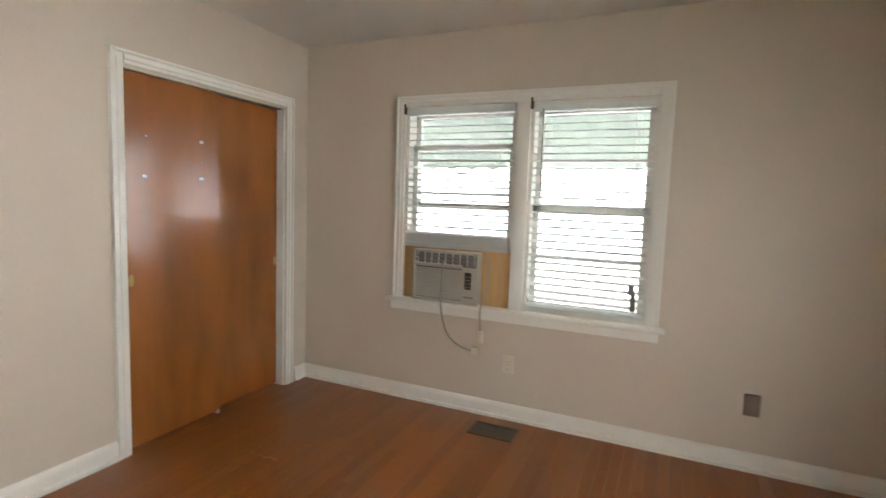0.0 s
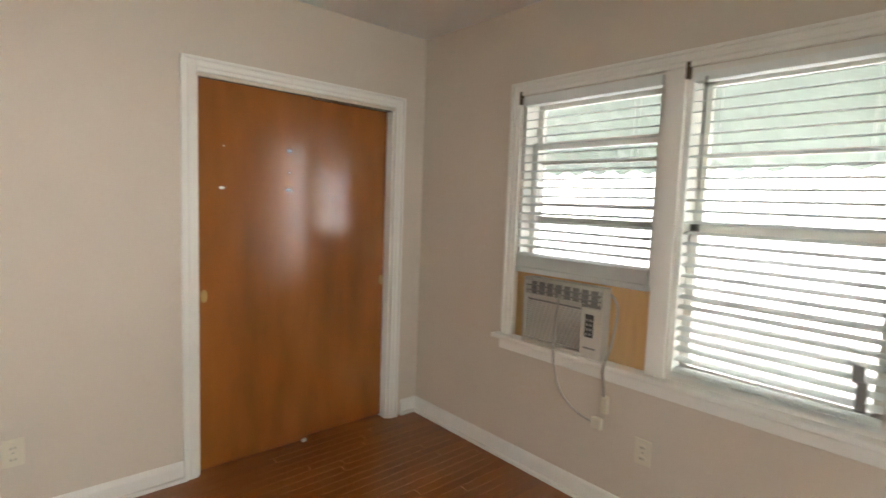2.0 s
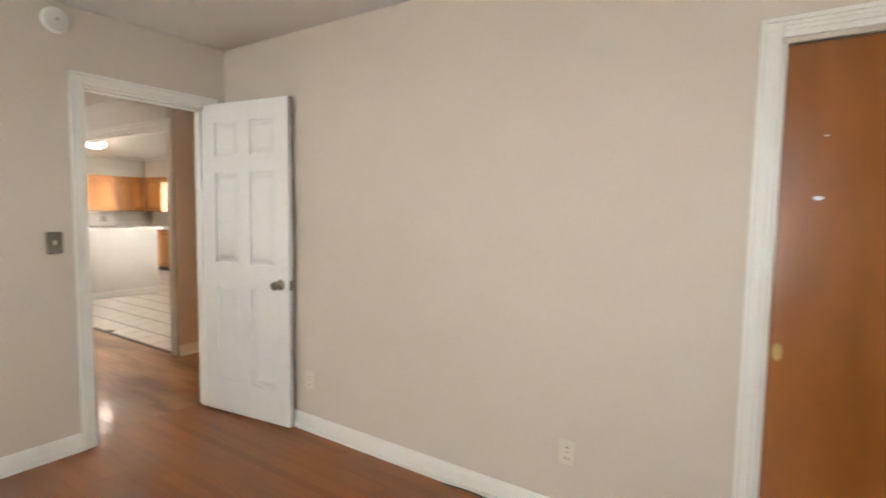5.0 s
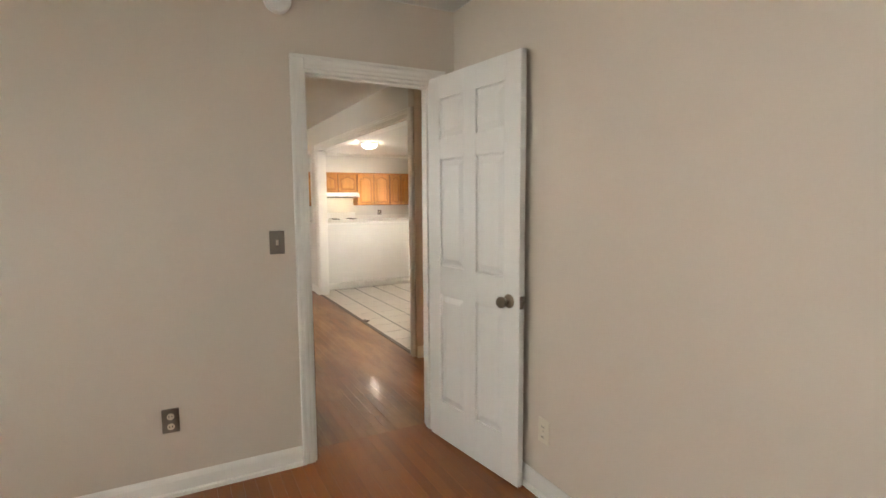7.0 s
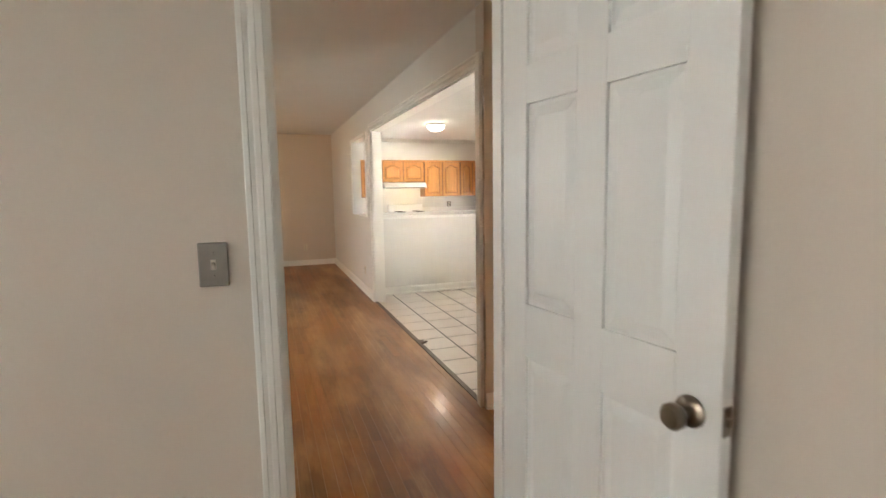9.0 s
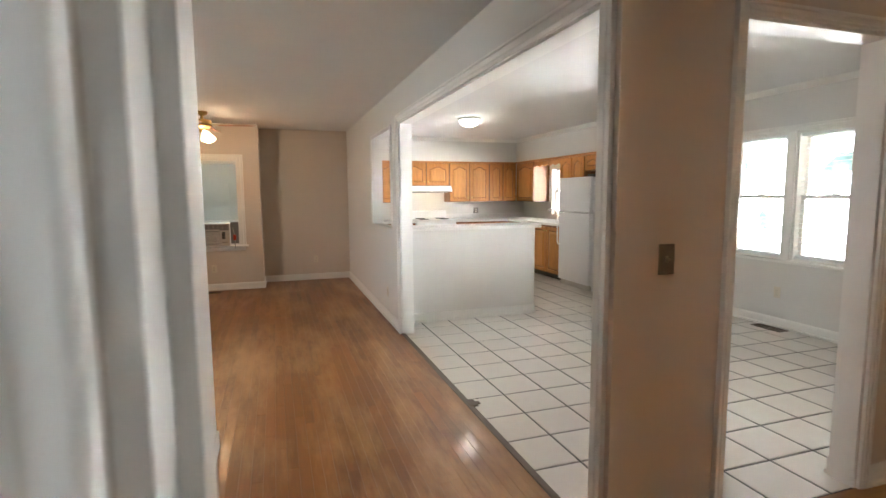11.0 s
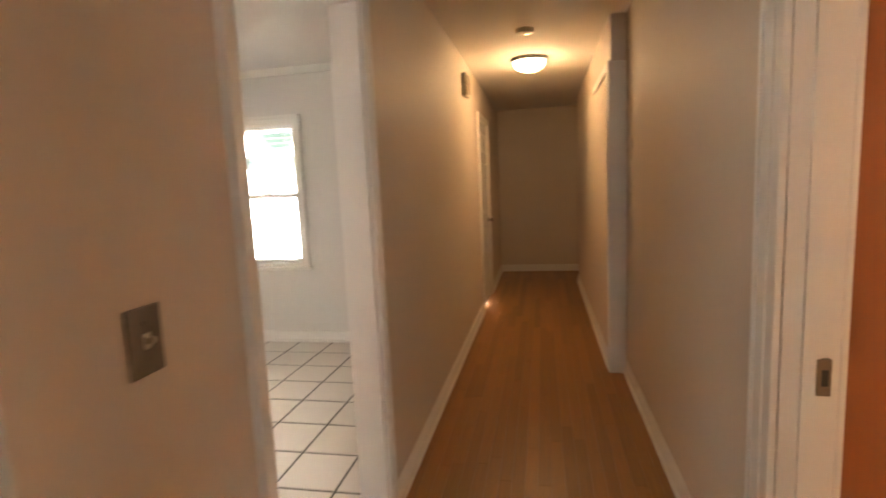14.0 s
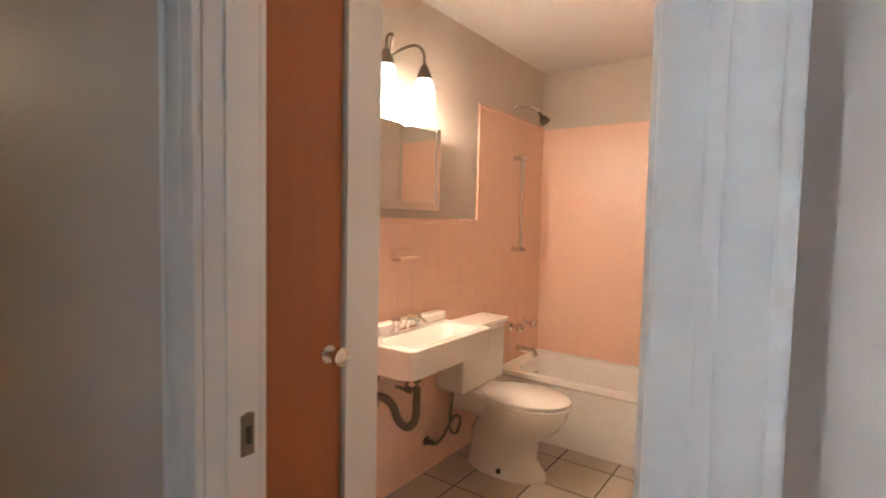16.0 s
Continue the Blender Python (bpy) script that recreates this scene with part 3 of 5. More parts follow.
# ---- bedroom windows, blinds, air conditioner ----
def sash_window(name, axis, a, b, z0, z1, f0, f1, rails, label, inward, lower_top=None, upper_low=None):
    """A double-hung window in a hole from a to b, z0 to z1, between wall faces f0 and f1."""
    t = thing(name, ((f0, a, z0) if axis == "y" else (a, f0, z0)), label, "window", kind="structure")
    m = f0 + (f1 - f0) * 0.62

    def bx(bm, p, q, r, s, u, v):
        u, v = sorted((u, v))
        if axis == "y":
            box(bm, u, v, p, q, r, s)
        else:
            box(bm, p, q, u, v, r, s)
    fr = 0.022
    for p, q, r, s in ((a, a + fr, z0, z1), (b - fr, b, z0, z1), (a + fr, b - fr, z1 - fr, z1), (a + fr, b - fr, z0, z0 + fr)):
        bm = bmesh.new()
        bx(bm, p, q, r, s, f0 + 0.004 * (1 if f1 > f0 else -1), f1)
        part("window_frame", bm, TRIM, t)
    zm = (z0 + z1) / 2
    for r, s, off in ((z0 + fr, lower_top or zm + 0.02, -0.015), (upper_low or zm - 0.02, z1 - fr, 0.018)):
        off *= 1 if f1 > f0 else -1
        sash = None
        bm = bmesh.new()
        for p, q, c, d in ((a + fr, a + fr + 0.035, r, s), (b - fr - 0.035, b - fr, r, s), (a + fr, b - fr, r, r + 0.038), (a + fr, b - fr, s - 0.038, s)):
            bx(bm, p, q, c, d, m + off - 0.015, m + off + 0.015)
        sash = part("sash", bm, TRIM, t)
        n = rails
        for k in range(1, n):
            zz = r + (s - r) * k / n
            bm = bmesh.new()
            bx(bm, a + fr + 0.035, b - fr - 0.035, zz - 0.009, zz + 0.009, m + off - 0.010, m + off + 0.010)
            part("muntin", bm, TRIM, sash)
        bm = bmesh.new()
        bx(bm, a + fr + 0.03, b - fr - 0.03, r + 0.03, s - 0.03, m + off - 0.002, m + off + 0.002)
        g = part("pane", bm, GLASS, sash)
        g.visible_shadow = False
    bm = bmesh.new()
    bx(bm, (a + b) / 2 - 0.03, (a + b) / 2 + 0.03, zm + 0.02, zm + 0.032, m - 0.035 * (1 if f1 > f0 else -1), m)
    part("sash_lock", bm, NICKEL, t)
    return t


sash_window("window_1", "y", -0.135, 0.575, 0.70, 1.965, E_X, E_X + 0.16, 2, "white painted double-hung window behind an open blind", -1)
sash_window("window_2", "y", 0.660, 1.415, 1.07, 1.965, E_X, E_X + 0.16, 2, "white painted double-hung window raised over an air conditioner", -1, 1.73, 1.31)
# unseen pair behind the camera, added to light the north wall
sash_window("window_8", "x", -0.50, 0.32, 0.70, 1.965, -1.70, -1.83, 1, "unseen white double-hung window, added in the south wall to light the bedroom", 1)
sash_window("window_9", "x", 0.40, 1.22, 0.70, 1.965, -1.70, -1.83, 1, "unseen white double-hung window, added in the south wall to light the bedroom", 1)
t = casing((-0.50, -1.70, 0.7), "x", -0.50, 1.22, 1.965, -1.70, 1, w=0.065, sill=0.70, label="white painted window casing")
part("mullion_casing", boxes((0.32, 0.40, -1.70, -1.682, 0.70, 1.965), bev=0.004), TRIM, t)
part("window_sill", boxes((-0.60, 1.32, -1.73, -1.645, 0.676, 0.702), bev=0.008), TRIM, t)
t = casing((E_X, -0.135, 0.7), "y", -0.135, 1.415, 1.965, E_X, -1, w=0.065, sill=0.70, label="white painted window casing")
part("mullion_casing", boxes((E_X - 0.018, E_X, 0.575, 0.660, 0.70, 1.965), bev=0.004), TRIM, t)
part("window_sill", boxes((E_X - 0.055, E_X + 0.03, -0.235, 1.525, 0.676, 0.702), bev=0.008), TRIM, t)
part("apron", boxes((E_X - 0.018, E_X, -0.205, 1.495, 0.618, 0.676), bev=0.004), TRIM, t)
for y in (0.57, 1.42):
    part("bracket", boxes((E_X - 0.022, E_X - 0.002, y - 0.008, y + 0.006, 1.92, 1.985)), BROWNV, t, "brown metal blind bracket")


def blind(name, axis, a, b, ztop, zbot, f, n, tilt, label, stack=0, out=1, wand=True):
    t = thing(name, ((f, a, ztop) if axis == "y" else (a, f, ztop)), label, "window blind")

    def bx(p, q, r, s, u, v, bev=0.0):
        if axis == "y":
            return boxes((u, v, p, q, r, s), bev=bev)
        return boxes((p, q, u, v, r, s), bev=bev)
    part("headrail", bx(a, b, ztop - 0.045, ztop, f - 0.025, f + 0.025, 0.003), SLAT, t)
    zs = np.linspace(ztop - 0.075, zbot + 0.035 + stack * 0.0045, n)
    shared = None
    for i, z in enumerate(zs):
        if shared is None:
            bm = bmesh.new()
            w = 0.024
            L = b - a - 0.01
            pr = [(-w, -0.0), (-w * 0.4, 0.0035), (w * 0.4, 0.0035), (w, 0.0), (w * 0.4, 0.0012), (-w * 0.4, 0.0012)]
            c, s = math.cos(radians(tilt)), math.sin(radians(tilt))
            va = []
            for e in (-L / 2, L / 2):
                row = []
                for p, q in pr:
                    p2, q2 = p * c - q * s, p * s + q * c
                    row.append(bm.verts.new((p2, e, q2) if axis == "y" else (e, p2, q2)))
                va.append(row)
            for k in range(6):
                bm.faces.new((va[0][k], va[0][(k + 1) % 6], va[1][(k + 1) % 6], va[1][k]))
            bm.faces.new(va[0][::-1])
            bm.faces.new(va[1])
            shared = mesh("slat", bm, SLAT)
        o = new("slat", shared)
        o.parent = t
        c = ((f, (a + b) / 2, z) if axis == "y" else ((a + b) / 2, f, z))
        o.location = Vector(c) - place_of(t)
        o.rotation_euler = (radians(random.uniform(-0.35, 0.35)), 0, 0) if axis == "y" else (0, radians(random.uniform(-0.35, 0.35)), 0)
    for k in range(stack):
        part("slat", bx(a + 0.005, b - 0.005, zbot + 0.03 + k * 0.0045, zbot + 0.0335 + k * 0.0045, f - 0.024, f + 0.024), SLAT, t)
    part("bottom_rail", bx(a, b, zbot, zbot + 0.028, f - 0.026, f + 0.026, 0.005), SLAT, t)
    for y in (a + (b - a) * 0.15, b - (b - a) * 0.15):
        for u in (-0.024, 0.024):
            bm = bmesh.new()
            tube(bm, [(f + u, y, zbot + 0.02), (f + u, y, ztop - 0.04)] if axis == "y" else [(y, f + u, zbot + 0.02), (y, f + u, ztop - 0.04)], 0.0011, 5)
            part("ladder_cord", bm, SLAT, t)
    return t


b1 = blind("window_blind", "y", -0.118, 0.562, 1.955, 0.712, E_X + 0.03, 27, 14, "white vinyl blind with open slats, let down to the sill")
bm = bmesh.new()
tube(bm, [(E_X - 0.012, 0.50, 1.92), (E_X - 0.014, 0.495, 1.45)], 0.004, 6)
part("tilt_wand", bm, SHADOWGRAY, b1, "grey tilt wand")
bm = bmesh.new()
tube(bm, curve([(E_X - 0.010, -0.045, 1.9), (E_X - 0.012, -0.05, 1.2), (E_X - 0.014, -0.055, 0.93)]), 0.0015, 5)
part("pull_cord", bm, SLAT, b1)
part("cord_tassel", boxes((E_X - 0.030, E_X - 0.012, -0.075, -0.045, 0.78, 0.88), (E_X - 0.028, E_X - 0.014, -0.065, -0.03, 0.87, 0.93), bev=0.004), SHADOWGRAY, b1, "grey knotted cord end")
blind("window_blind", "y", 0.672, 1.403, 1.955, 1.055, E_X + 0.005, 18, 14, "white vinyl blind raised half way over the air conditioner", stack=13)


def air_conditioner(name, loc, w, h, d, rz, label):
    """A window unit whose front looks along local -y; loc is the bottom middle of the front."""
    t = thing(name, loc, label, "air conditioner", rz=rz)
    part("casing_body", boxes((-w / 2, w / 2, 0.02, d, 0, h), bev=0.006), BEIGEP, t, local=True)
    fr = boxes((-w / 2, w / 2, -0.012, 0.02, 0, 0.018), (-w / 2, w / 2, -0.012, 0.02, h - 0.016, h), (-w / 2, -w / 2 + 0.014, -0.012, 0.02, 0.018, h - 0.016),
               (w * 0.26, w / 2, -0.012, 0.02, 0.018, h - 0.10), (w / 2 - 0.012, w / 2, -0.012, 0.02, h - 0.10, h - 0.016), (-w / 2 + 0.014, w * 0.26, -0.010, 0.02, h - 0.105, h - 0.085), bev=0.002)
    part("front_frame", fr, BEIGEP, t, local=True)
    part("grille_back", boxes((-w / 2 + 0.014, w / 2 - 0.012, 0.012, 0.019, 0.018, h - 0.016)), SHADOWGRAY, t, local=True)
    for k in range(18):
        z = 0.026 + k * (h - 0.14) / 18
        part("grille_slat", boxes((-w / 2 + 0.014, w * 0.26, -0.006, 0.010, z, z + 0.0065)), BEIGEP, t, local=True)
    for k in range(2):
        z = h - 0.068 + k * 0.026
        part("louvre", boxes((-w / 2 + 0.016, w / 2 - 0.014, -0.008, 0.006, z, z + 0.005)), SHADOWGRAY, t, local=True)
    for k in range(9):
        x = -w / 2 + 0.03 + k * (w - 0.06) / 8
        part("louvre_vane", boxes((x - 0.002, x + 0.002, -0.004, 0.012, h - 0.083, h - 0.018)), BEIGEP, t, local=True)
    cp = part("control_panel", boxes((w * 0.31, w * 0.31 + 0.045, -0.0145, -0.011, h * 0.30, h * 0.62), bev=0.001), DARK, t, "dark control panel", local=True)
    for k in range(4):
        z = h * 0.33 + k * 0.022
        part("button", boxes((w * 0.31 + 0.006, w * 0.31 + 0.018, -0.017, -0.014, z, z + 0.010), (w * 0.31 + 0.026, w * 0.31 + 0.038, -0.017, -0.014, z, z + 0.010)), SHADOWGRAY, cp, local=True)
    part("badge", boxes((w * 0.30, w * 0.44, -0.0135, -0.0115, 0.045, 0.054)), SHADOWGRAY, t, "small grey badge", local=True)
    return t


air_conditioner("air_conditioner", (E_X - 0.03, 1.088, 0.704), 0.46, 0.335, 0.36, -90, "beige window air conditioner set in the lower window")
bm = boxes((E_X + 0.02, E_X + 0.035, 1.319, 1.415, 0.702, 1.075), (E_X + 0.02, E_X + 0.035, 0.857, 1.319, 1.040, 1.075))
structure("trim", bm, PLY, "raw plywood filler panel beside the air conditioner")
structure("trim", boxes((E_X + 0.02, E_X + 0.035, 0.660, 0.857, 0.702, 1.075)), PLY, "raw plywood filler panel beside the air conditioner")
cord = thing("power_cord", (E_X - 0.04, 0.85, 0.70), "grey looped power cord with plug hanging from the air conditioner", "power cord")
bm = bmesh.new()
tube(bm, curve([(E_X - 0.05, 1.09, 0.98), (E_X - 0.062, 1.10, 0.80), (E_X - 0.07, 1.09, 0.66), (E_X - 0.05, 1.06, 0.52), (E_X - 0.03, 0.99, 0.44), (E_X - 0.02, 0.90, 0.41), (E_X - 0.02, 0.86, 0.43)]), 0.006)
part("cable", bm, CORD, cord, smooth=True)
bm = bmesh.new()
tube(bm, curve([(E_X - 0.03, 0.83, 1.02), (E_X - 0.035, 0.79, 0.96), (E_X - 0.05, 0.80, 0.80), (E_X - 0.065, 0.825, 0.69), (E_X - 0.04, 0.83, 0.60), (E_X - 0.025, 0.83, 0.50)]), 0.006)
part("cable", bm, CORD, cord, smooth=True)
part("plug_body", boxes((E_X - 0.04, E_X - 0.008, 0.812, 0.845, 0.47, 0.55), bev=0.008), IVORY, cord, "ivory inline plug box")
part("plug", boxes((E_X - 0.045, E_X - 0.012, 0.835, 0.885, 0.385, 0.44), bev=0.008), IVORY, cord, "ivory power plug")


def floor_register(name, x0, x1, y0, y1, label, along="y"):
    t = thing(name, (x0, y0, 0), label, "floor vent")
    part("frame", boxes((x0, x1, y0, y0 + 0.018, 0.001, 0.007), (x0, x1, y1 - 0.018, y1, 0.001, 0.007), (x0, x0 + 0.018, y0 + 0.018, y1 - 0.018, 0.001, 0.007), (x1 - 0.018, x1, y0 + 0.018, y1 - 0.018, 0.001, 0.007)), BROWNV, t)
    part("duct", boxes((x0 + 0.016, x1 - 0.016, y0 + 0.016, y1 - 0.016, 0.0008, 0.0016)), DARK, t)
    n = 12
    for k in range(n):
        if along == "y":
            p = y0 + 0.02 + (y1 - y0 - 0.04) * (k + 0.5) / n
            part("slat", boxes((x0 + 0.018, x1 - 0.018, p - 0.003, p + 0.003, 0.0015, 0.006)), BROWNV, t)
        else:
            p = x0 + 0.02 + (x1 - x0 - 0.04) * (k + 0.5) / n
            part("slat", boxes((p - 0.003, p + 0.003, y0 + 0.018, y1 - 0.018, 0.0015, 0.006)), BROWNV, t)
    return t


floor_register("floor_vent", 2.43, 2.61, 0.52, 0.79, "brown metal floor register in the wood floor")
floor_register("floor_vent", -5.52, -5.20, 6.13, 6.26, "brown metal floor register by the dining window", "x")
floor_register("floor_vent", -9.50, -9.38, 0.35, 0.66, "brown metal floor register below the living room window")
fc = thing("floor_cable", (0.23, 2.18, 0.0), "thin black cable looped out of the floor by the baseboard", "cable")
bm = bmesh.new()
tube(bm, curve([(0.05, 2.205, 0.002), (0.10, 2.19, 0.015), (0.20, 2.18, 0.028), (0.30, 2.19, 0.018), (0.36, 2.20, 0.003)]), 0.004)
part("cable", bm, DARK, fc, smooth=True)


def disc_detector(name, loc, m, label):
    t = thing(name, loc, label, "smoke detector")
    bm = bmesh.new()
    lathe(bm, [(0.001, 0), (0.065, 0), (0.065, 0.012), (0.058, 0.028), (0.035, 0.034), (0.001, 0.035)], m)
    part("cover", bm, LAMI, t, smooth=True, local=True)
    bm = bmesh.new()
    lathe(bm, [(0.001, 0.034), (0.010, 0.034), (0.009, 0.038), (0.001, 0.038)], m, n=12)
    part("test_button", bm, BEIGEP, t, local=True)
    return t


disc_detector("smoke_detector", (-1.80, 1.278, 2.325), pose(0, 0, 0, 0, 90, 0), "round white smoke detector high on the wall above the doorway")
disc_detector("smoke_detector", (-2.586, 5.88, H), pose(0, 0, 0, 180, 0, 0), "round white smoke detector on the hall ceiling")


def ceiling_light(name, x, y, label, shade):
    t = thing(name, (x, y, H), label, "ceiling light", "flush ceiling lights")
    bm = bmesh.new()
    lathe(bm, [(0.001, 0), (0.155, 0), (0.160, -0.012), (0.150, -0.026), (0.14, -0.028), (0.001, -0.028)], pose(0, 0, 0), n=36)
    part("rim", bm, LAMI, t, "white metal rim", smooth=True, local=True)
    bm = bmesh.new()
    lathe(bm, [(0.142, -0.026), (0.138, -0.05), (0.115, -0.082), (0.075, -0.102), (0.03, -0.110), (0.001, -0.111)], pose(0, 0, 0), n=36)
    g = part("shade", bm, shade, t, "lit frosted glass bowl", smooth=True, local=True)
    g.visible_shadow = False
    return t


ceiling_light("ceiling_light", -2.577, 6.76, "lit flush ceiling light with a frosted glass bowl in the hall", SHADE)
ceiling_light("ceiling_light", -8.24, 4.03, "lit flush ceiling light with a frosted glass bowl in the kitchen", SHADEK)
t = thing("door_chime", (-3.13, 6.54, 2.2), "brown door chime box high on the hall wall", "door chime")
part("cover", boxes((-3.13, -3.085, 6.45, 6.63, 2.10, 2.29), bev=0.006), BEIGEP, t)
part("grille", boxes((-3.086, -3.082, 6.47, 6.61, 2.12, 2.27)), BROWNV, t)

# ---- living room ----
t = thing("post", (-4.41, 1.02, 0), "white painted square post from half wall to ceiling", "post", kind="structure")
part("shaft", boxes((-4.52, -4.30, 0.965, 1.088, 0, H)), TRIM, t)
part("plinth", boxes((-4.532, -4.288, 0.953, 1.10, 0, 0.10), bev=0.006), TRIM, t)
structure("trim", boxes((-4.53, -4.35, -0.85, 0.964, 0.99, 1.03), (-4.515, -4.365, -0.85, 0.964, 0.945, 0.99), bev=0.004), TRIM, "white wooden cap rail on the half wall")
structure("wall_ledge", boxes((-2.89, -1.932, 0.96, 1.10, 0, 0.91)), PAINT, "low painted wall beside the bedroom doorway")
bm = bmesh.new()
led = [(-1.934, 0.90), (-1.934, 1.166)] + [(-2.89 + 0.06 * math.cos(a) , 1.106 + 0.06 * math.sin(a)) for a in [radians(90 + 15 * i) for i in range(7)]] + [(-2.95, 0.90)]
lf = bm.faces.new([bm.verts.new((x, y, 0.912)) for x, y in led])
rr = bmesh.ops.extrude_face_region(bm, geom=[lf])
bmesh.ops.translate(bm, verts=[v for v in rr["geom"] if isinstance(v, bmesh.types.BMVert)], vec=(0, 0, 0.04))
solid("wall_cap", bm, TRIM, "white painted cap board with a rounded corner on the low wall", "wall cap", "structure")
structure("trim", boxes((-2.905, -1.932, 1.10, 1.125, 0.87, 0.911), (-2.915, -2.892, 0.955, 1.125, 0.87, 0.911), bev=0.004), TRIM, "white moulding below the cap board")
sash_window("window_3", "y", 0.10, 0.94, 0.66, 1.90, -9.61, -9.73, 1, "white painted window with an air conditioner", 1)
t = casing((-9.61, 0.1, 0.66), "y", 0.10, 0.94, 1.90, -9.61, 1, w=0.075, sill=0.66, label="white painted window casing")
part("window_sill", boxes((-9.63, -9.56, -0.01, 1.05, 0.635, 0.662), bev=0.006), TRIM, t)
part("apron", boxes((-9.61, -9.594, 0.03, 1.01, 0.58, 0.635)), TRIM, t)
blind("window_blind", "y", 0.11, 0.93, 1.89, 1.0, -9.625, 26, 50, "white closed blind let down to the air conditioner")
air_conditioner("air_conditioner", (-9.55, 0.52, 0.664), 0.56, 0.32, 0.36, 90, "beige window air conditioner below the closed blind")
structure("trim", boxes((-9.66, -9.64, 0.10, 0.235, 0.662, 1.0), (-9.66, -9.64, 0.805, 0.94, 0.662, 1.0)), SHADOWGRAY, "grey accordion filler beside the air conditioner")
for nm, a in (("window_4", -6.14), ("window_10", -5.5)):
    sash_window(nm, "x", a, a + 0.6, 0.6, 2.0, -0.85, -0.97, 1, "white painted front window of the living room", 1)

fan = thing("ceiling_fan", (-8.6, 0.63, H), "brass ceiling fan with wooden blades and a lit light kit", "ceiling fan")
bm = bmesh.new()
lathe(bm, [(0.001, 0), (0.07, 0), (0.065, -0.03), (0.02, -0.05), (0.018, -0.09), (0.10, -0.10), (0.115, -0.13), (0.11, -0.18), (0.06, -0.21), (0.05, -0.25), (0.001, -0.26)], pose(0, 0, 0), n=28)
part("motor", bm, BRASS, fan, "aged brass motor housing", smooth=True, local=True)
for k in range(4):
    m = pose(0, 0, -0.165, 0, 0, 80 + 90 * k)
    bm = boxes((0.20, 0.62, -0.06, 0.06, -0.004, 0.004), bev=0.003)
    bmesh.ops.rotate(bm, verts=bm.verts, cent=(0, 0, 0), matrix=Matrix.Rotation(radians(10), 3, 'X'))
    bmesh.ops.transform(bm, verts=bm.verts, matrix=m)
    bl = part("blade", bm, REDDOOR, fan, "brown wooden blade", local=True)
    bm = boxes((0.09, 0.26, -0.018, 0.018, 0.002, 0.009), bev=0.002)
    bmesh.ops.transform(bm, verts=bm.verts, matrix=m)
    part("blade_iron", bm, BRASS, bl, local=True)
for k in range(3):
    a = k * math.tau / 3 + 0.4
    m = Matrix.Translation((0.075 * math.cos(a), 0.075 * math.sin(a), -0.26)) @ Matrix.Rotation(a, 4, 'Z') @ Matrix.Rotation(radians(-35), 4, 'Y')
    bm = bmesh.new()
    lathe(bm, [(0.022, 0.02), (0.028, 0.0), (0.045, -0.04), (0.06, -0.08), (0.064, -0.095), (0.058, -0.093), (0.02, -0.02)], m, n=18)
    g = part("light_shade", bm, SHADE, fan, "lit frosted tulip shade", smooth=True, local=True)
    g.visible_shadow = False

# ---- kitchen ----
structure("wall_bar", boxes((-6.92, -6.80, 2.72, 4.26, 0, 1.0)), KPAINT, "pale painted knee wall of the breakfast bar")
structure("trim", boxes((-6.925, -6.795, 4.26, 4.275, 0, 1.0)), TRIM, "white end trim of the knee wall")
solid("bar_counter", boxes((-7.10, -6.72, 2.72, 4.32, 1.0, 1.04), bev=0.006), LAMI, "white laminate breakfast bar top on the knee wall", "counter")


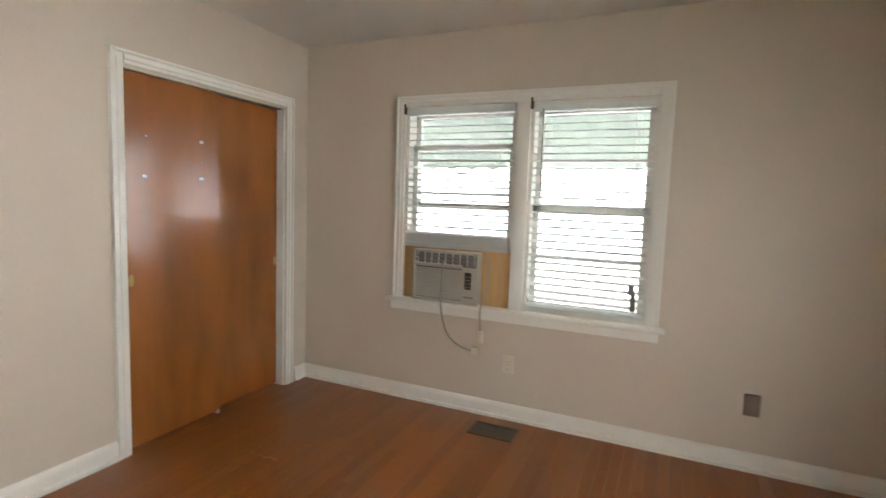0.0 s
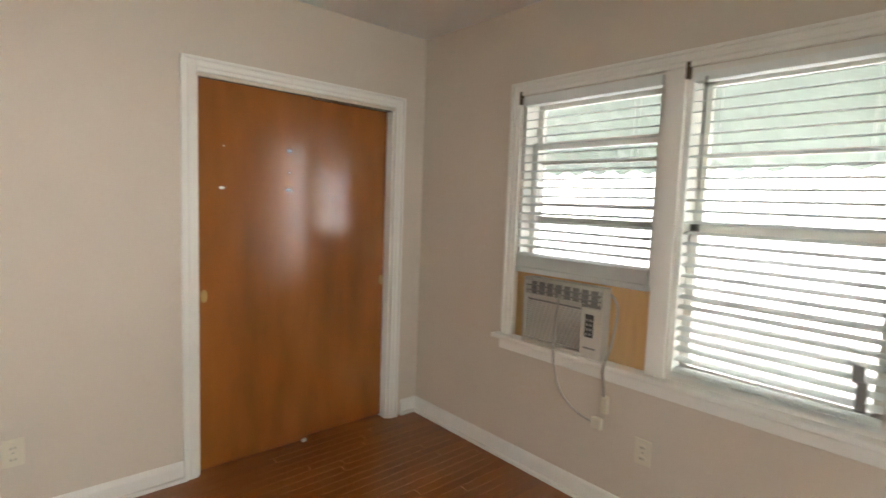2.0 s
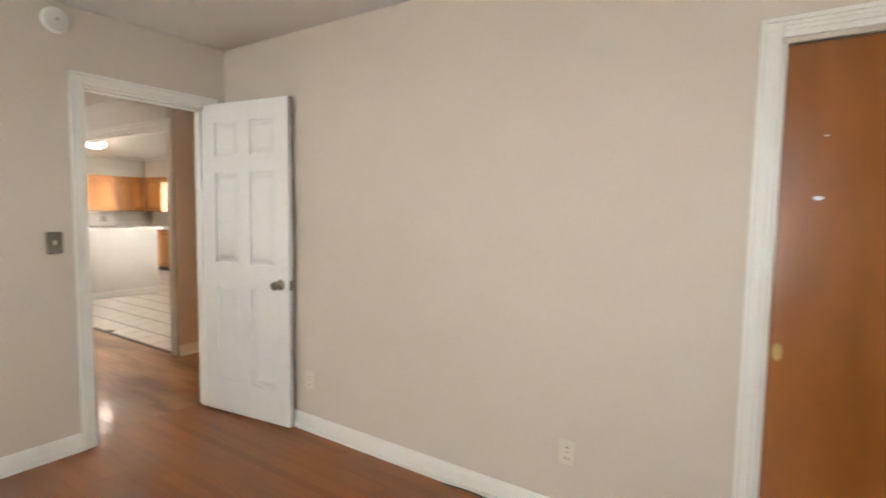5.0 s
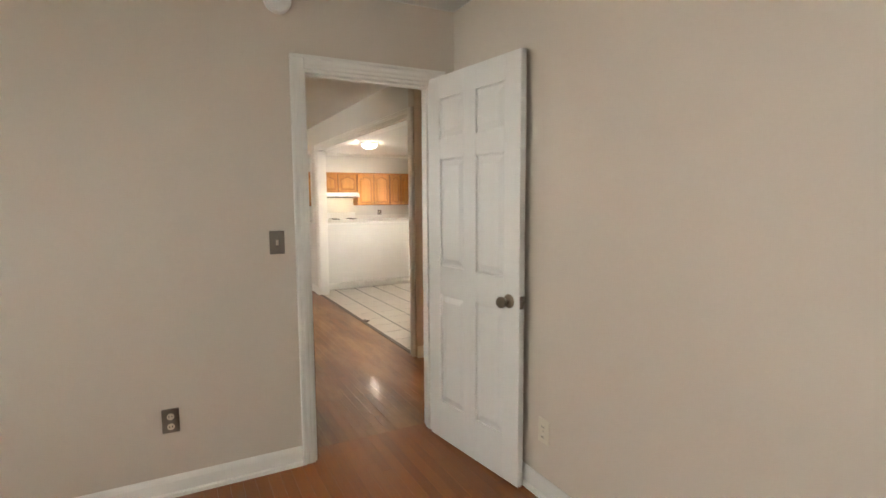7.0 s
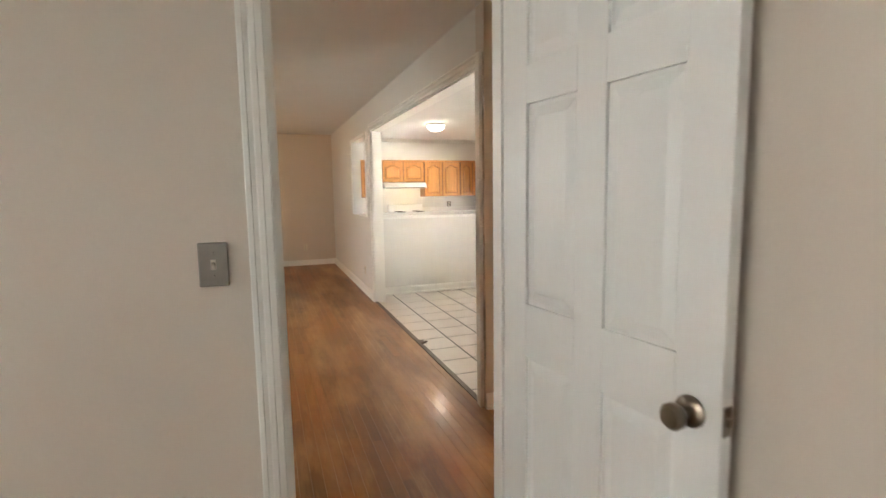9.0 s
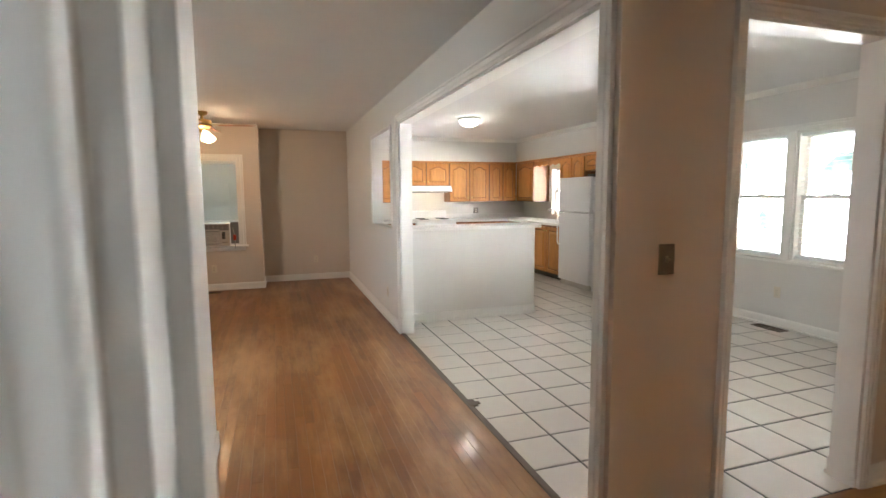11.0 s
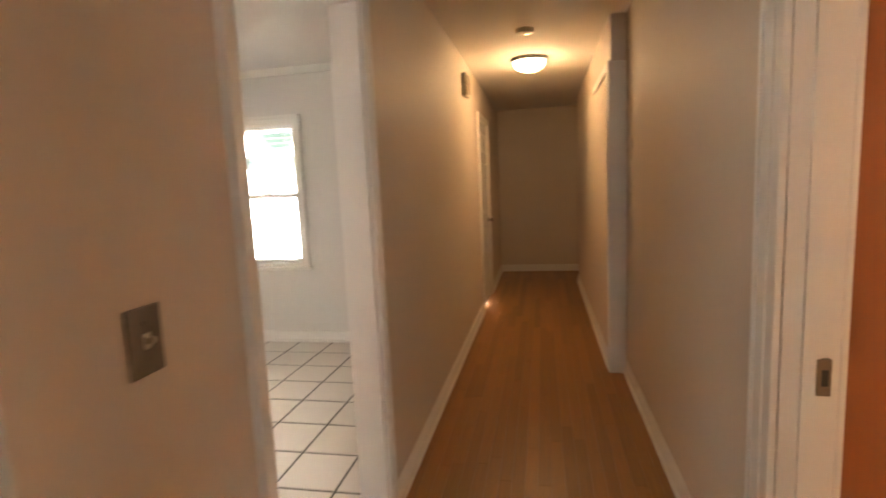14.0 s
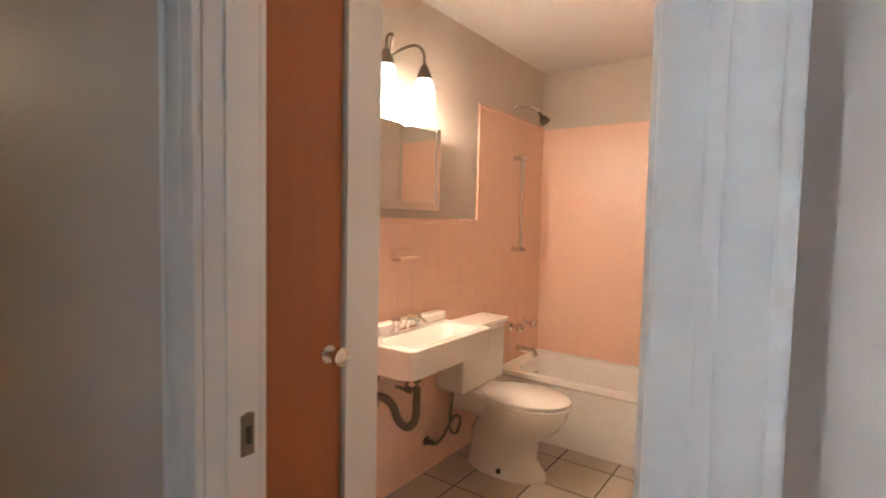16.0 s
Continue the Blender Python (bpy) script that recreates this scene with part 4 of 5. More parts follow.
def cab_door(t, axis, a, b, z0, z1, f, out, arched, knob_side):
    """A raised-panel door on a cabinet front at f, opening out of it."""
    def P(u, d, z):
        return (f + out * d, u, z) if axis == "y" else (u, f + out * d, z)

    def bx(bm, p, q, r, s, d0, d1, bev=0.0):
        u, v = sorted((f + out * d0, f + out * d1))
        if axis == "y":
            box(bm, u, v, p, q, r, s, bev=bev)
        else:
            box(bm, p, q, u, v, r, s, bev=bev)
    st = 0.052
    # slab darkened so the grooves round the panel look shaded
    bm = bmesh.new()
    bx(bm, a, b, z0, z1, 0.0, 0.010)
    back = part("door_back", bm, HONEYSHADE, t)
    bm = bmesh.new()
    bx(bm, a, a + st, z0, z1, 0.009, 0.021, 0.002)
    bx(bm, b - st, b, z0, z1, 0.009, 0.021, 0.002)
    bx(bm, a + st, b - st, z0, z0 + st, 0.009, 0.021, 0.002)
    arch = min(0.05, (z1 - z0) * 0.18) if arched else 0.0
    n = 10
    us = [a + st + (b - a - 2 * st) * i / n for i in range(n + 1)]

    def top(i):
        s = abs(2 * i / n - 1)
        return z1 - st - arch * (0.5 - 0.5 * math.cos(math.pi * min(1, s * 1.15)))
    for i in range(n):
        zt = (top(i) + top(i + 1)) / 2
        bx(bm, us[i], us[i + 1], zt, z1, 0.009, 0.0205)
    d = part("cabinet_door", bm, HONEY, t)
    bm = bmesh.new()
    o = [(a + st + 0.010, z0 + st + 0.010), (b - st - 0.010, z0 + st + 0.010)] + [(min(max(us[i], a + st + 0.010), b - st - 0.010), top(i) - 0.012) for i in range(n, -1, -1)]
    c = ((a + b) / 2, (z0 + z1) / 2)
    k = 0.80 if (b - a) > 0.2 else 0.7
    i_ = [(c[0] + (u - c[0]) * k, c[1] + (z - c[1]) * (1 - (1 - k) * (b - a) / (z1 - z0))) for u, z in o]
    vo = [bm.verts.new(P(u, 0.009, z)) for u, z in o]
    vi = [bm.verts.new(P(u, 0.021, z)) for u, z in i_]
    for q in range(len(o)):
        bm.faces.new((vo[q], vo[(q + 1) % len(o)], vi[(q + 1) % len(o)], vi[q]))
    bm.faces.new(vi)
    part("raised_panel", bm, HONEYD, d)
    u = b - 0.025 if knob_side > 0 else a + 0.025
    zk = z0 + 0.06 if z0 > 1 else z1 - 0.06
    bm = bmesh.new()
    rot = {("y", 1): pose(0, 0, 0, 0, 90, 0), ("y", -1): pose(0, 0, 0, 0, -90, 0), ("x", -1): pose(0, 0, 0, 90, 0, 0), ("x", 1): pose(0, 0, 0, -90, 0, 0)}[(axis, out)]
    lathe(bm, [(0.006, 0), (0.006, 0.012), (0.014, 0.018), (0.013, 0.026), (0.001, 0.028)], Matrix.Translation(P(u, 0.019, zk)) @ rot, n=12)
    part("knob", bm, BRASS, d, "small brass knob", smooth=True)


def cabinet(name, axis, a, b, z0, z1, f, back, doors, arched, label, group):
    out = 1 if f > back else -1
    t = thing(name, ((f, a, z0) if axis == "y" else (a, f, z0)), label, "cabinet", group)
    u, v = sorted((f, back))
    # body coloured dark for the shade in the gaps between doors
    part("body", boxes((u, v, a, b, z0, z1) if axis == "y" else (a, b, u, v, z0, z1)), HONEYSHADE, t)
    w = (b - a) / doors
    for k in range(doors):
        cab_door(t, axis, a + k * w + 0.012, a + (k + 1) * w - 0.012, z0 + 0.015, z1 - 0.03, f, out, arched, 1 if (k % 2 == 0 and doors > 1) else -1)
    return t


UF = -10.68
for a, b, z in ((2.80, 3.66, 1.235), (3.668, 4.57, 1.54), (4.578, 5.385, 1.235), (5.393, 5.96, 1.235)):
    cabinet("wall_cabinet", "y", a, b, z, 1.98, UF, -11.0, 2, True, "honey oak wall cabinet with two arched raised-panel doors", "kitchen wall cabinets")
cabinet("wall_cabinet", "x", -10.66, -9.98, 1.235, 1.98, 5.98, 6.30, 1, True, "honey oak corner wall cabinet beside the sink window", "kitchen wall cabinets")
cabinet("wall_cabinet", "x", -9.06, -8.36, 1.235, 1.98, 5.98, 6.30, 2, True, "honey oak wall cabinet beside the sink window", "kitchen wall cabinets")
cabinet("wall_cabinet", "x", -8.35, -7.50, 1.72, 1.98, 5.98, 6.30, 2, True, "short honey oak cabinet above the refrigerator", "kitchen wall cabinets")
solid("cabinet_cornice", boxes((-10.672, -10.635, 2.73, 5.99, 1.955, 1.992), (-10.635, -7.50, 5.935, 5.972, 1.955, 1.992), bev=0.004), HONEY, "honey oak cornice strip along the cabinet tops", "cornice")
# scalloped valance over the sink window
bm = bmesh.new()
n = 24
lo = [bm.verts.new((-9.975 + 0.91 * i / n, 5.985, 1.86 + 0.035 * math.sin(i / n * math.tau * 2.5) ** 2)) for i in range(n + 1)]
hi = [bm.verts.new((-9.975 + 0.91 * i / n, 5.985, 1.98)) for i in range(n + 1)]
fs = [bm.faces.new((lo[i], lo[i + 1], hi[i + 1], hi[i])) for i in range(n)]
r = bmesh.ops.extrude_face_region(bm, geom=fs)
for v in r["geom"]:
    if isinstance(v, bmesh.types.BMVert):
        v.co.y += 0.018
solid("valance", bm, HONEY, "scalloped honey oak valance above the sink window", "valance")
for a, b in ((2.73, 3.83), (4.62, 5.66)):
    cabinet("base_cabinet", "y", a, b, 0.09, 0.87, -10.40, -11.0, 2, False, "honey oak base cabinet under a white counter", "kitchen base cabinets")
for a, b in ((-10.38, -9.45), (-9.44, -8.40)):
    cabinet("base_cabinet", "x", a, b, 0.09, 0.87, 5.66, 6.30, 2, False, "honey oak base cabinet under a white counter", "kitchen base cabinets")
solid("toe_kick", boxes((-10.9, -8.40, 5.73, 6.28, 0.0, 0.088)), DARK, "dark recessed toe kick under the cabinets", "toe kick")
solid("toe_kick", boxes((-10.98, -10.47, 2.74, 5.72, 0.0, 0.088)), DARK, "dark recessed toe kick under the cabinets", "toe kick")
solid("worktop", boxes((-11.0, -10.37, 2.72, 3.84, 0.872, 0.91), (-11.0, -10.37, 4.61, 6.30, 0.872, 0.91), (-10.37, -8.38, 5.63, 6.30, 0.872, 0.91), (-11.0, -10.98, 4.61, 6.30, 0.911, 1.0), bev=0.003), LAMI, "white laminate worktop along two walls", "worktop")
t = thing("faucet", (-9.5, 6.18, 0.91), "chrome kitchen faucet behind the sink", "faucet")
bm = bmesh.new()
tube(bm, curve([(-9.5, 6.2, 0.91), (-9.5, 6.2, 1.05), (-9.5, 6.12, 1.11), (-9.5, 6.0, 1.08)]), 0.011)
part("spout", bm, CHROME, t, smooth=True)
bm = bmesh.new()
lathe(bm, [(0.03, 0.911), (0.026, 0.93), (0.001, 0.932)], pose(-9.5, 6.2, 0))
part("base", bm, CHROME, t)

rng = thing("kitchen_range", (-10.7, 4.225, 0), "white freestanding electric range with black burners", "range")
part("body", boxes((-11.0, -10.37, 3.85, 4.60, 0.02, 0.895), bev=0.006), APPL, rng)
part("cooktop", boxes((-11.0, -10.35, 3.845, 4.605, 0.895, 0.918), bev=0.005), APPL, rng)
part("backguard", boxes((-11.0, -10.93, 3.85, 4.60, 0.918, 1.07), bev=0.008), APPL, rng)
part("oven_door", boxes((-10.37, -10.34, 3.87, 4.58, 0.24, 0.80), bev=0.006), APPL, rng)
bm = bmesh.new()
tube(bm, [(-10.30, 3.92, 0.76), (-10.30, 4.53, 0.76)], 0.011)
part("oven_handle", bm, APPL, rng, smooth=True)
for x in (-10.52, -10.80):
    for y in (4.03, 4.42):
        bm = bmesh.new()
        for r in (0.03, 0.055, 0.08):
            tube(bm, [(x + r * math.cos(a * math.tau / 20), y + r * math.sin(a * math.tau / 20), 0.930) for a in range(21)], 0.007, 6)
        part("burner", bm, DARK, rng, "black coil burner")
hood = thing("range_hood", (-10.75, 4.12, 1.41), "white under-cabinet range hood", "range hood")
bm = bmesh.new()
v0 = [bm.verts.new(c) for c in ((-11.0, 3.672, 1.42), (-10.48, 3.672, 1.42), (-10.48, 3.672, 1.455), (-10.56, 3.672, 1.535), (-11.0, 3.672, 1.535))]
v1 = [bm.verts.new((v.co.x, 4.566, v.co.z)) for v in v0]
for i in range(5):
    bm.faces.new((v0[i], v0[(i + 1) % 5], v1[(i + 1) % 5], v1[i]))
bm.faces.new(v0[::-1])
bm.faces.new(v1)
part("canopy", bm, APPL, hood)
# dark strip along the lower front edge of the canopy
part("edge_strip", boxes((-10.484, -10.476, 3.70, 4.54, 1.421, 1.434)), DARK, hood, "dark strip along the hood edge")
part("filter_underside", boxes((-10.96, -10.52, 3.75, 4.48, 1.412, 1.419)), SHADOWGRAY, hood)

fr = thing("refrigerator", (-7.93, 5.9, 0), "white top-freezer refrigerator standing at the cabinet end", "refrigerator")
part("cabinet_body", boxes((-8.32, -7.545, 5.585, 6.27, 0.02, 1.60), bev=0.008), APPL, fr)
for z0, z1, nm in ((0.10, 1.10, "fridge_door"), (1.115, 1.61, "freezer_door")):
    d = part(nm, boxes((-8.325, -7.54, 5.515, 5.578, z0, z1), bev=0.012), APPL, fr)
    bm = bmesh.new()
    zz = (0.62, 1.05) if z0 < 1 else (1.14, 1.42)
    tube(bm, curve([(-8.29, 5.515, zz[0]), (-8.29, 5.475, zz[0] + 0.03), (-8.29, 5.470, (zz[0] + zz[1]) / 2), (-8.29, 5.475, zz[1] - 0.03), (-8.29, 5.515, zz[1])]), 0.011)
    part("handle", bm, APPL, d, smooth=True)
part("kick_grille", boxes((-8.30, -7.56, 5.55, 5.585, 0.02, 0.09)), BEIGEP, fr)
# dark block on the refrigerator top, below the cabinet
part("top_block", boxes((-7.72, -7.56, 5.59, 5.70, 1.598, 1.645), bev=0.006), DARK, fr)

for nm, a, b in (("window_5", -6.02, -5.36), ("window_6", -5.27, -4.60)):
    sash_window(nm, "x", a, b, 0.70, 1.97, 6.30, 6.46, 1, "white painted double-hung dining window", -1)
t = casing((-6.02, 6.3, 0.7), "x", -6.02, -4.60, 1.97, 6.30, -1, w=0.06, sill=0.70, label="white painted window casing")
part("mullion_casing", boxes((-5.36, -5.27, 6.282, 6.30, 0.70, 1.97), bev=0.004), TRIM, t)
part("window_sill", boxes((-6.10, -4.52, 6.25, 6.33, 0.672, 0.702), bev=0.006), TRIM, t)
sash_window("window_7", "x", -9.90, -9.13, 0.98, 1.86, 6.30, 6.46, 1, "white painted sink window", -1)
for a, b in ((-6.0, -5.38), (-5.25, -4.62)):
    blind("window_blind", "x", a, b, 1.965, 0.72, 6.345, 26, 2, "thin white blind with fully open slats in the dining window")
structure("threshold", boxes((-6.42, -3.25, 2.59, 2.625, 0.0, 0.009)), BROWNV, "worn dark wooden edge strip between boards and tile")

ch = solid("floor_chip", boxes((-4.66, -4.56, 2.60, 2.66, 0.001, 0.012), (-4.63, -4.585, 2.655, 2.685, 0.001, 0.010), bev=0.006), BROWNV, "dark broken chip of edging at the tile edge", "floor chip")
tag = thing("cord_tag", (-9.55, 0.86, 0.75), "red tagged plug cord hanging at the living room window", "cord")
bm = bmesh.new()
tube(bm, curve([(-9.555, 0.84, 0.92), (-9.55, 0.86, 0.82), (-9.55, 0.87, 0.72), (-9.55, 0.865, 0.62)]), 0.006)
part("cable", bm, CORD, tag, smooth=True)
part("tag", boxes((-9.545, -9.535, 0.845, 0.885, 0.74, 0.82), bev=0.003), mat("red_plastic", (0.5, 0.05, 0.03), 0.4, var=0.05, bump=0.0), tag, "red plastic tag")

# ---- bathroom ----
structure("wall_linen_front", boxes((-1.80, -1.745, 3.60, 3.67, 0, H), (-1.745, -1.41, 3.60, 3.67, 2.0, H), (-1.41, -1.34, 3.60, 3.67, 0, H)), PAINT, "painted linen closet front")
t = thing("linen_closet_door", (-1.745, 3.6, 0.01), "flush reddish-brown stained narrow door, closed", "door")
part("leaf", boxes((-1.742, -1.413, 3.605, 3.64, 0.01, 1.995), bev=0.002), REDDOOR, t)
bm = bmesh.new()
lathe(bm, [(0.001, 0), (0.028, 0), (0.027, 0.006), (0.012, 0.012), (0.011, 0.030), (0.022, 0.038), (0.029, 0.050), (0.027, 0.062), (0.015, 0.070), (0.001, 0.071)], pose(-1.465, 3.605, 0.945, 90, 0, 0))
part("knob", bm, CHROME, t, "round chrome knob", smooth=True)
structure("trim", boxes((-1.41, -1.268, 3.585, 3.598, 0, 2.06), bev=0.003), TRIM, "white painted casing beside the linen door")
t = thing("strike_plate", (-1.84, 3.44, 0.88), "worn dark metal strike plate in the white door jamb", "strike plate")
part("plate", boxes((-1.855, -1.825, 3.434, 3.4465, 0.83, 0.92)), NICKEL, t)
part("strike_hole", boxes((-1.846, -1.832, 3.432, 3.4345, 0.855, 0.895)), DARK, t)


def tile_field(name, axis, a, b, z0, z1, f, out, label, s=0.1085):
    """Square glazed tiles on a wall face at f."""
    bm = bmesh.new()
    g = 0.0010
    nu, nz = math.ceil((b - a) / s), math.ceil((z1 - z0) / s)
    for i in range(nu):
        for k in range(nz):
            u0, u1 = a + i * s + g, min(a + (i + 1) * s - g, b)
            w1, w0 = z1 - k * s - g, max(z1 - (k + 1) * s + g, z0)
            if u1 - u0 < 0.01 or w1 - w0 < 0.01:
                continue
            c = 0.0012
            q0 = [(u0, w0), (u1, w0), (u1, w1), (u0, w1)]
            q1 = [(u0 + c, w0 + c), (u1 - c, w0 + c), (u1 - c, w1 - c), (u0 + c, w1 - c)]
            P = (lambda u, d, z: (f + out * d, u, z)) if axis == "y" else (lambda u, d, z: (u, f + out * d, z))
            vo = [bm.verts.new(P(u, 0.006, z)) for u, z in q0]
            vi = [bm.verts.new(P(u, 0.008, z)) for u, z in q1]
            for j in range(4):
                bm.faces.new((vo[j], vo[(j + 1) % 4], vi[(j + 1) % 4], vi[j]))
            bm.faces.new(vi)
    t = thing(name, ((f, a, z0) if axis == "y" else (a, f, z0)), label, "wall tile", kind="structure")
    p = part("tiles", bm, PINK, t)
    p["kind"] = "stuff"
    u, v = sorted((f, f + out * 0.0075))
    part("grout_bed", boxes((u, v, a, b, z0, z1) if axis == "y" else (a, b, u, v, z0, z1)), PGROUT, t)
    return t


tile_field("wall_tiles_sink", "x", -1.27, 0.10, 0, 1.325, 4.07, -1, "glossy pink square wall tiles behind the sink")
tile_field("wall_tiles_tub_end", "x", 0.10, 0.99, 0, 2.01, 4.07, -1, "glossy pink square wall tiles at the tub end")
tile_field("wall_tiles_tub", "y", 2.55, 4.06, 0.3, 2.01, 0.99, -1, "glossy pink square wall tiles along the tub")
tile_field("wall_tiles_linen", "y", 3.60, 4.06, 0, 1.325, -1.27, 1, "glossy pink square wall tiles beside the linen closet")
structure("trim", boxes((-1.27, 0.115, 4.055, 4.0685, 1.325, 1.350), (0.085, 0.11, 4.055, 4.0685, 1.350, 2.01), (0.085, 0.99, 4.055, 4.0685, 2.01, 2.03), bev=0.004), PINK, "rounded pink tile edge trim")

cabm = thing("medicine_cabinet", (-0.655, 4.0, 1.40), "mirrored steel medicine cabinet above the sink", "medicine cabinet")
part("box_body", boxes((-0.91, -0.415, 3.985, 4.068, 1.39, 1.79), bev=0.003), STEEL, cabm)
part("mirror_door", boxes((-0.895, -0.44, 3.976, 3.9845, 1.42, 1.775)), MIRROR, cabm, "bevelled mirror glass")
part("door_frame", boxes((-0.91, -0.892, 3.972, 3.9845, 1.39, 1.79), (-0.442, -0.415, 3.972, 3.9845, 1.39, 1.79), (-0.892, -0.442, 3.972, 3.9845, 1.39, 1.425)), CHROME, cabm)
sc = thing("wall_sconce", (-0.74, 4.06, 2.04), "chrome two-arm vanity light with lit frosted glass shades", "wall light")
bm = bmesh.new()
lathe(bm, [(0.001, 0), (0.055, 0), (0.05, 0.018), (0.02, 0.03), (0.001, 0.03)], pose(-0.74, 4.068, 2.05, 90, 0, 0))
part("backplate", bm, NICKEL, sc, smooth=True)
for x in (-0.61, -0.87):
    s = 1 if x > -0.74 else -1
    bm = bmesh.new()
    tube(bm, curve([(-0.74, 4.045, 2.05), (-0.74 + s * 0.03, 3.99, 2.10), (-0.74 + s * 0.08, 3.94, 2.125), (-0.74 + s * 0.125, 3.93, 2.10), (x, 3.93, 2.04)]), 0.007)
    arm = part("arm", bm, NICKEL, sc, "curved satin nickel arm", smooth=True)
    bm = bmesh.new()
    lathe(bm, [(0.012, 2.05), (0.022, 2.03), (0.034, 2.0), (0.034, 1.985), (0.001, 1.985)], pose(x, 3.93, 0), n=18)
    part("socket_cup", bm, NICKEL, arm, smooth=True)
    bm = bmesh.new()
    lathe(bm, [(0.030, 1.99), (0.040, 1.965), (0.049, 1.92), (0.053, 1.875), (0.048, 1.84), (0.044, 1.842), (0.034, 1.96)], pose(x, 3.93, 0), n=24)
    part("glass_shade", bm, SHADEB, arm, "lit frosted bell shade", smooth=True)

sk = thing("wash_basin", (-0.66, 3.8, 0.82), "white wall-hung porcelain wash basin with exposed drain", "sink")
bm = bmesh.new()


def ring(x0, x1, y0, y1, z, r, n=6):
    out = []
    for cx, cy, a0 in ((x1 - r, y1 - r, 0), (x0 + r, y1 - r, 90), (x0 + r, y0 + r, 180), (x1 - r, y0 + r, 270)):
        for i in range(n + 1):
            a = radians(a0 + 90 * i / n)
            out.append(bm.verts.new((cx + r * math.cos(a), cy + r * math.sin(a), z)))
    return out


rs = [ring(-0.87, -0.36, 3.80, 4.05, 0.665, 0.10), ring(-0.92, -0.31, 3.735, 4.055, 0.69, 0.06), ring(-0.928, -0.302, 3.715, 4.058, 0.70, 0.03), ring(-0.928, -0.302, 3.715, 4.058, 0.815, 0.03),
      ring(-0.920, -0.310, 3.722, 4.055, 0.822, 0.03), ring(-0.88, -0.35, 3.752, 3.955, 0.820, 0.05), ring(-0.865, -0.365, 3.765, 3.945, 0.80, 0.06), ring(-0.80, -0.43, 3.80, 3.91, 0.70, 0.05)]
for a, b in zip(rs, rs[1:]):
    k = len(a)
    for i in range(k):
        bm.faces.new((a[i], a[(i + 1) % k], b[(i + 1) % k], b[i]))
bm.faces.new(rs[0][::-1])
bm.faces.new(rs[-1])
part("basin", bm, PORC, sk, smooth=True)
part("splash_ledge", boxes((-0.928, -0.302, 3.995, 4.060, 0.818, 0.868), bev=0.010), PORC, sk)
fa = part("faucet", boxes((-0.75, -0.57, 3.958, 3.993, 0.822, 0.845), bev=0.008), CHROME, sk, "chrome two-handle faucet")
bm = bmesh.new()
tube(bm, curve([(-0.66, 3.968, 0.84), (-0.66, 3.95, 0.885), (-0.66, 3.90, 0.895), (-0.66, 3.855, 0.875)]), 0.011)
part("spout", bm, CHROME, fa, smooth=True)
for x in (-0.735, -0.585):
    bm = bmesh.new()
    lathe(bm, [(0.014, 0.84), (0.013, 0.862), (0.024, 0.868), (0.026, 0.885), (0.018, 0.895), (0.001, 0.897)], pose(x, 3.968, 0), n=12)
    part("tap_handle", bm, CHROME, fa, smooth=True)
bm = bmesh.new()
tube(bm, curve([(-0.70, 3.87, 0.67), (-0.70, 3.87, 0.54), (-0.70, 3.875, 0.44), (-0.72, 3.90, 0.40), (-0.75, 3.93, 0.43), (-0.77, 3.95, 0.50), (-0.78, 3.99, 0.53), (-0.78, 4.06, 0.53)]), 0.019, 12)
part("drain_trap", bm, NICKEL, sk, "tarnished metal drain trap", smooth=True)
for x in (-0.86, -0.62):
    bm = bmesh.new()
    tube(bm, curve([(x, 4.06, 0.53), (x, 4.0, 0.53), (x, 3.99, 0.57), (x + 0.01, 3.97, 0.66)]), 0.009)
    lathe(bm, [(0.018, 0), (0.018, 0.03), (0.001, 0.031)], pose(x, 4.0, 0.53, 90, 0, 0), n=12)
    part("supply_line", bm, NICKEL, sk, smooth=True)

TX = -0.07
to = thing("toilet", (TX, 3.7, 0), "white porcelain toilet with closed seat", "toilet")
part("tank", boxes((TX - 0.23, TX + 0.22, 3.88, 4.055, 0.43, 0.755), bev=0.02), PORC, to)
part("tank_lid", boxes((TX - 0.24, TX + 0.23, 3.865, 4.058, 0.755, 0.79), bev=0.010), PORC, to)
bm = bmesh.new()


def oval(cx, cy, rx, ry, z, n=28):
    return [bm.verts.new((cx + rx * math.cos(i * math.tau / n), cy + ry * math.sin(i * math.tau / n), z)) for i in range(n)]


rs = [oval(TX, 3.74, 0.125, 0.235, 0.0), oval(TX, 3.74, 0.12, 0.23, 0.03), oval(TX, 3.76, 0.100, 0.20, 0.10), oval(TX, 3.75, 0.105, 0.20, 0.19), oval(TX, 3.68, 0.150, 0.225, 0.27), oval(TX, 3.645, 0.175, 0.235, 0.34), oval(TX, 3.64, 0.180, 0.238, 0.395)]
for a, b in zip(rs, rs[1:]):
    for i in range(28):
        bm.faces.new((a[i], a[(i + 1) % 28], b[(i + 1) % 28], b[i]))
bm.faces.new(rs[0][::-1])
bm.faces.new(rs[-1])
part("bowl", bm, PORC, to, smooth=True)
part("deck", boxes((TX - 0.13, TX + 0.13, 3.78, 4.03, 0.30, 0.428), bev=0.02), PORC, to)
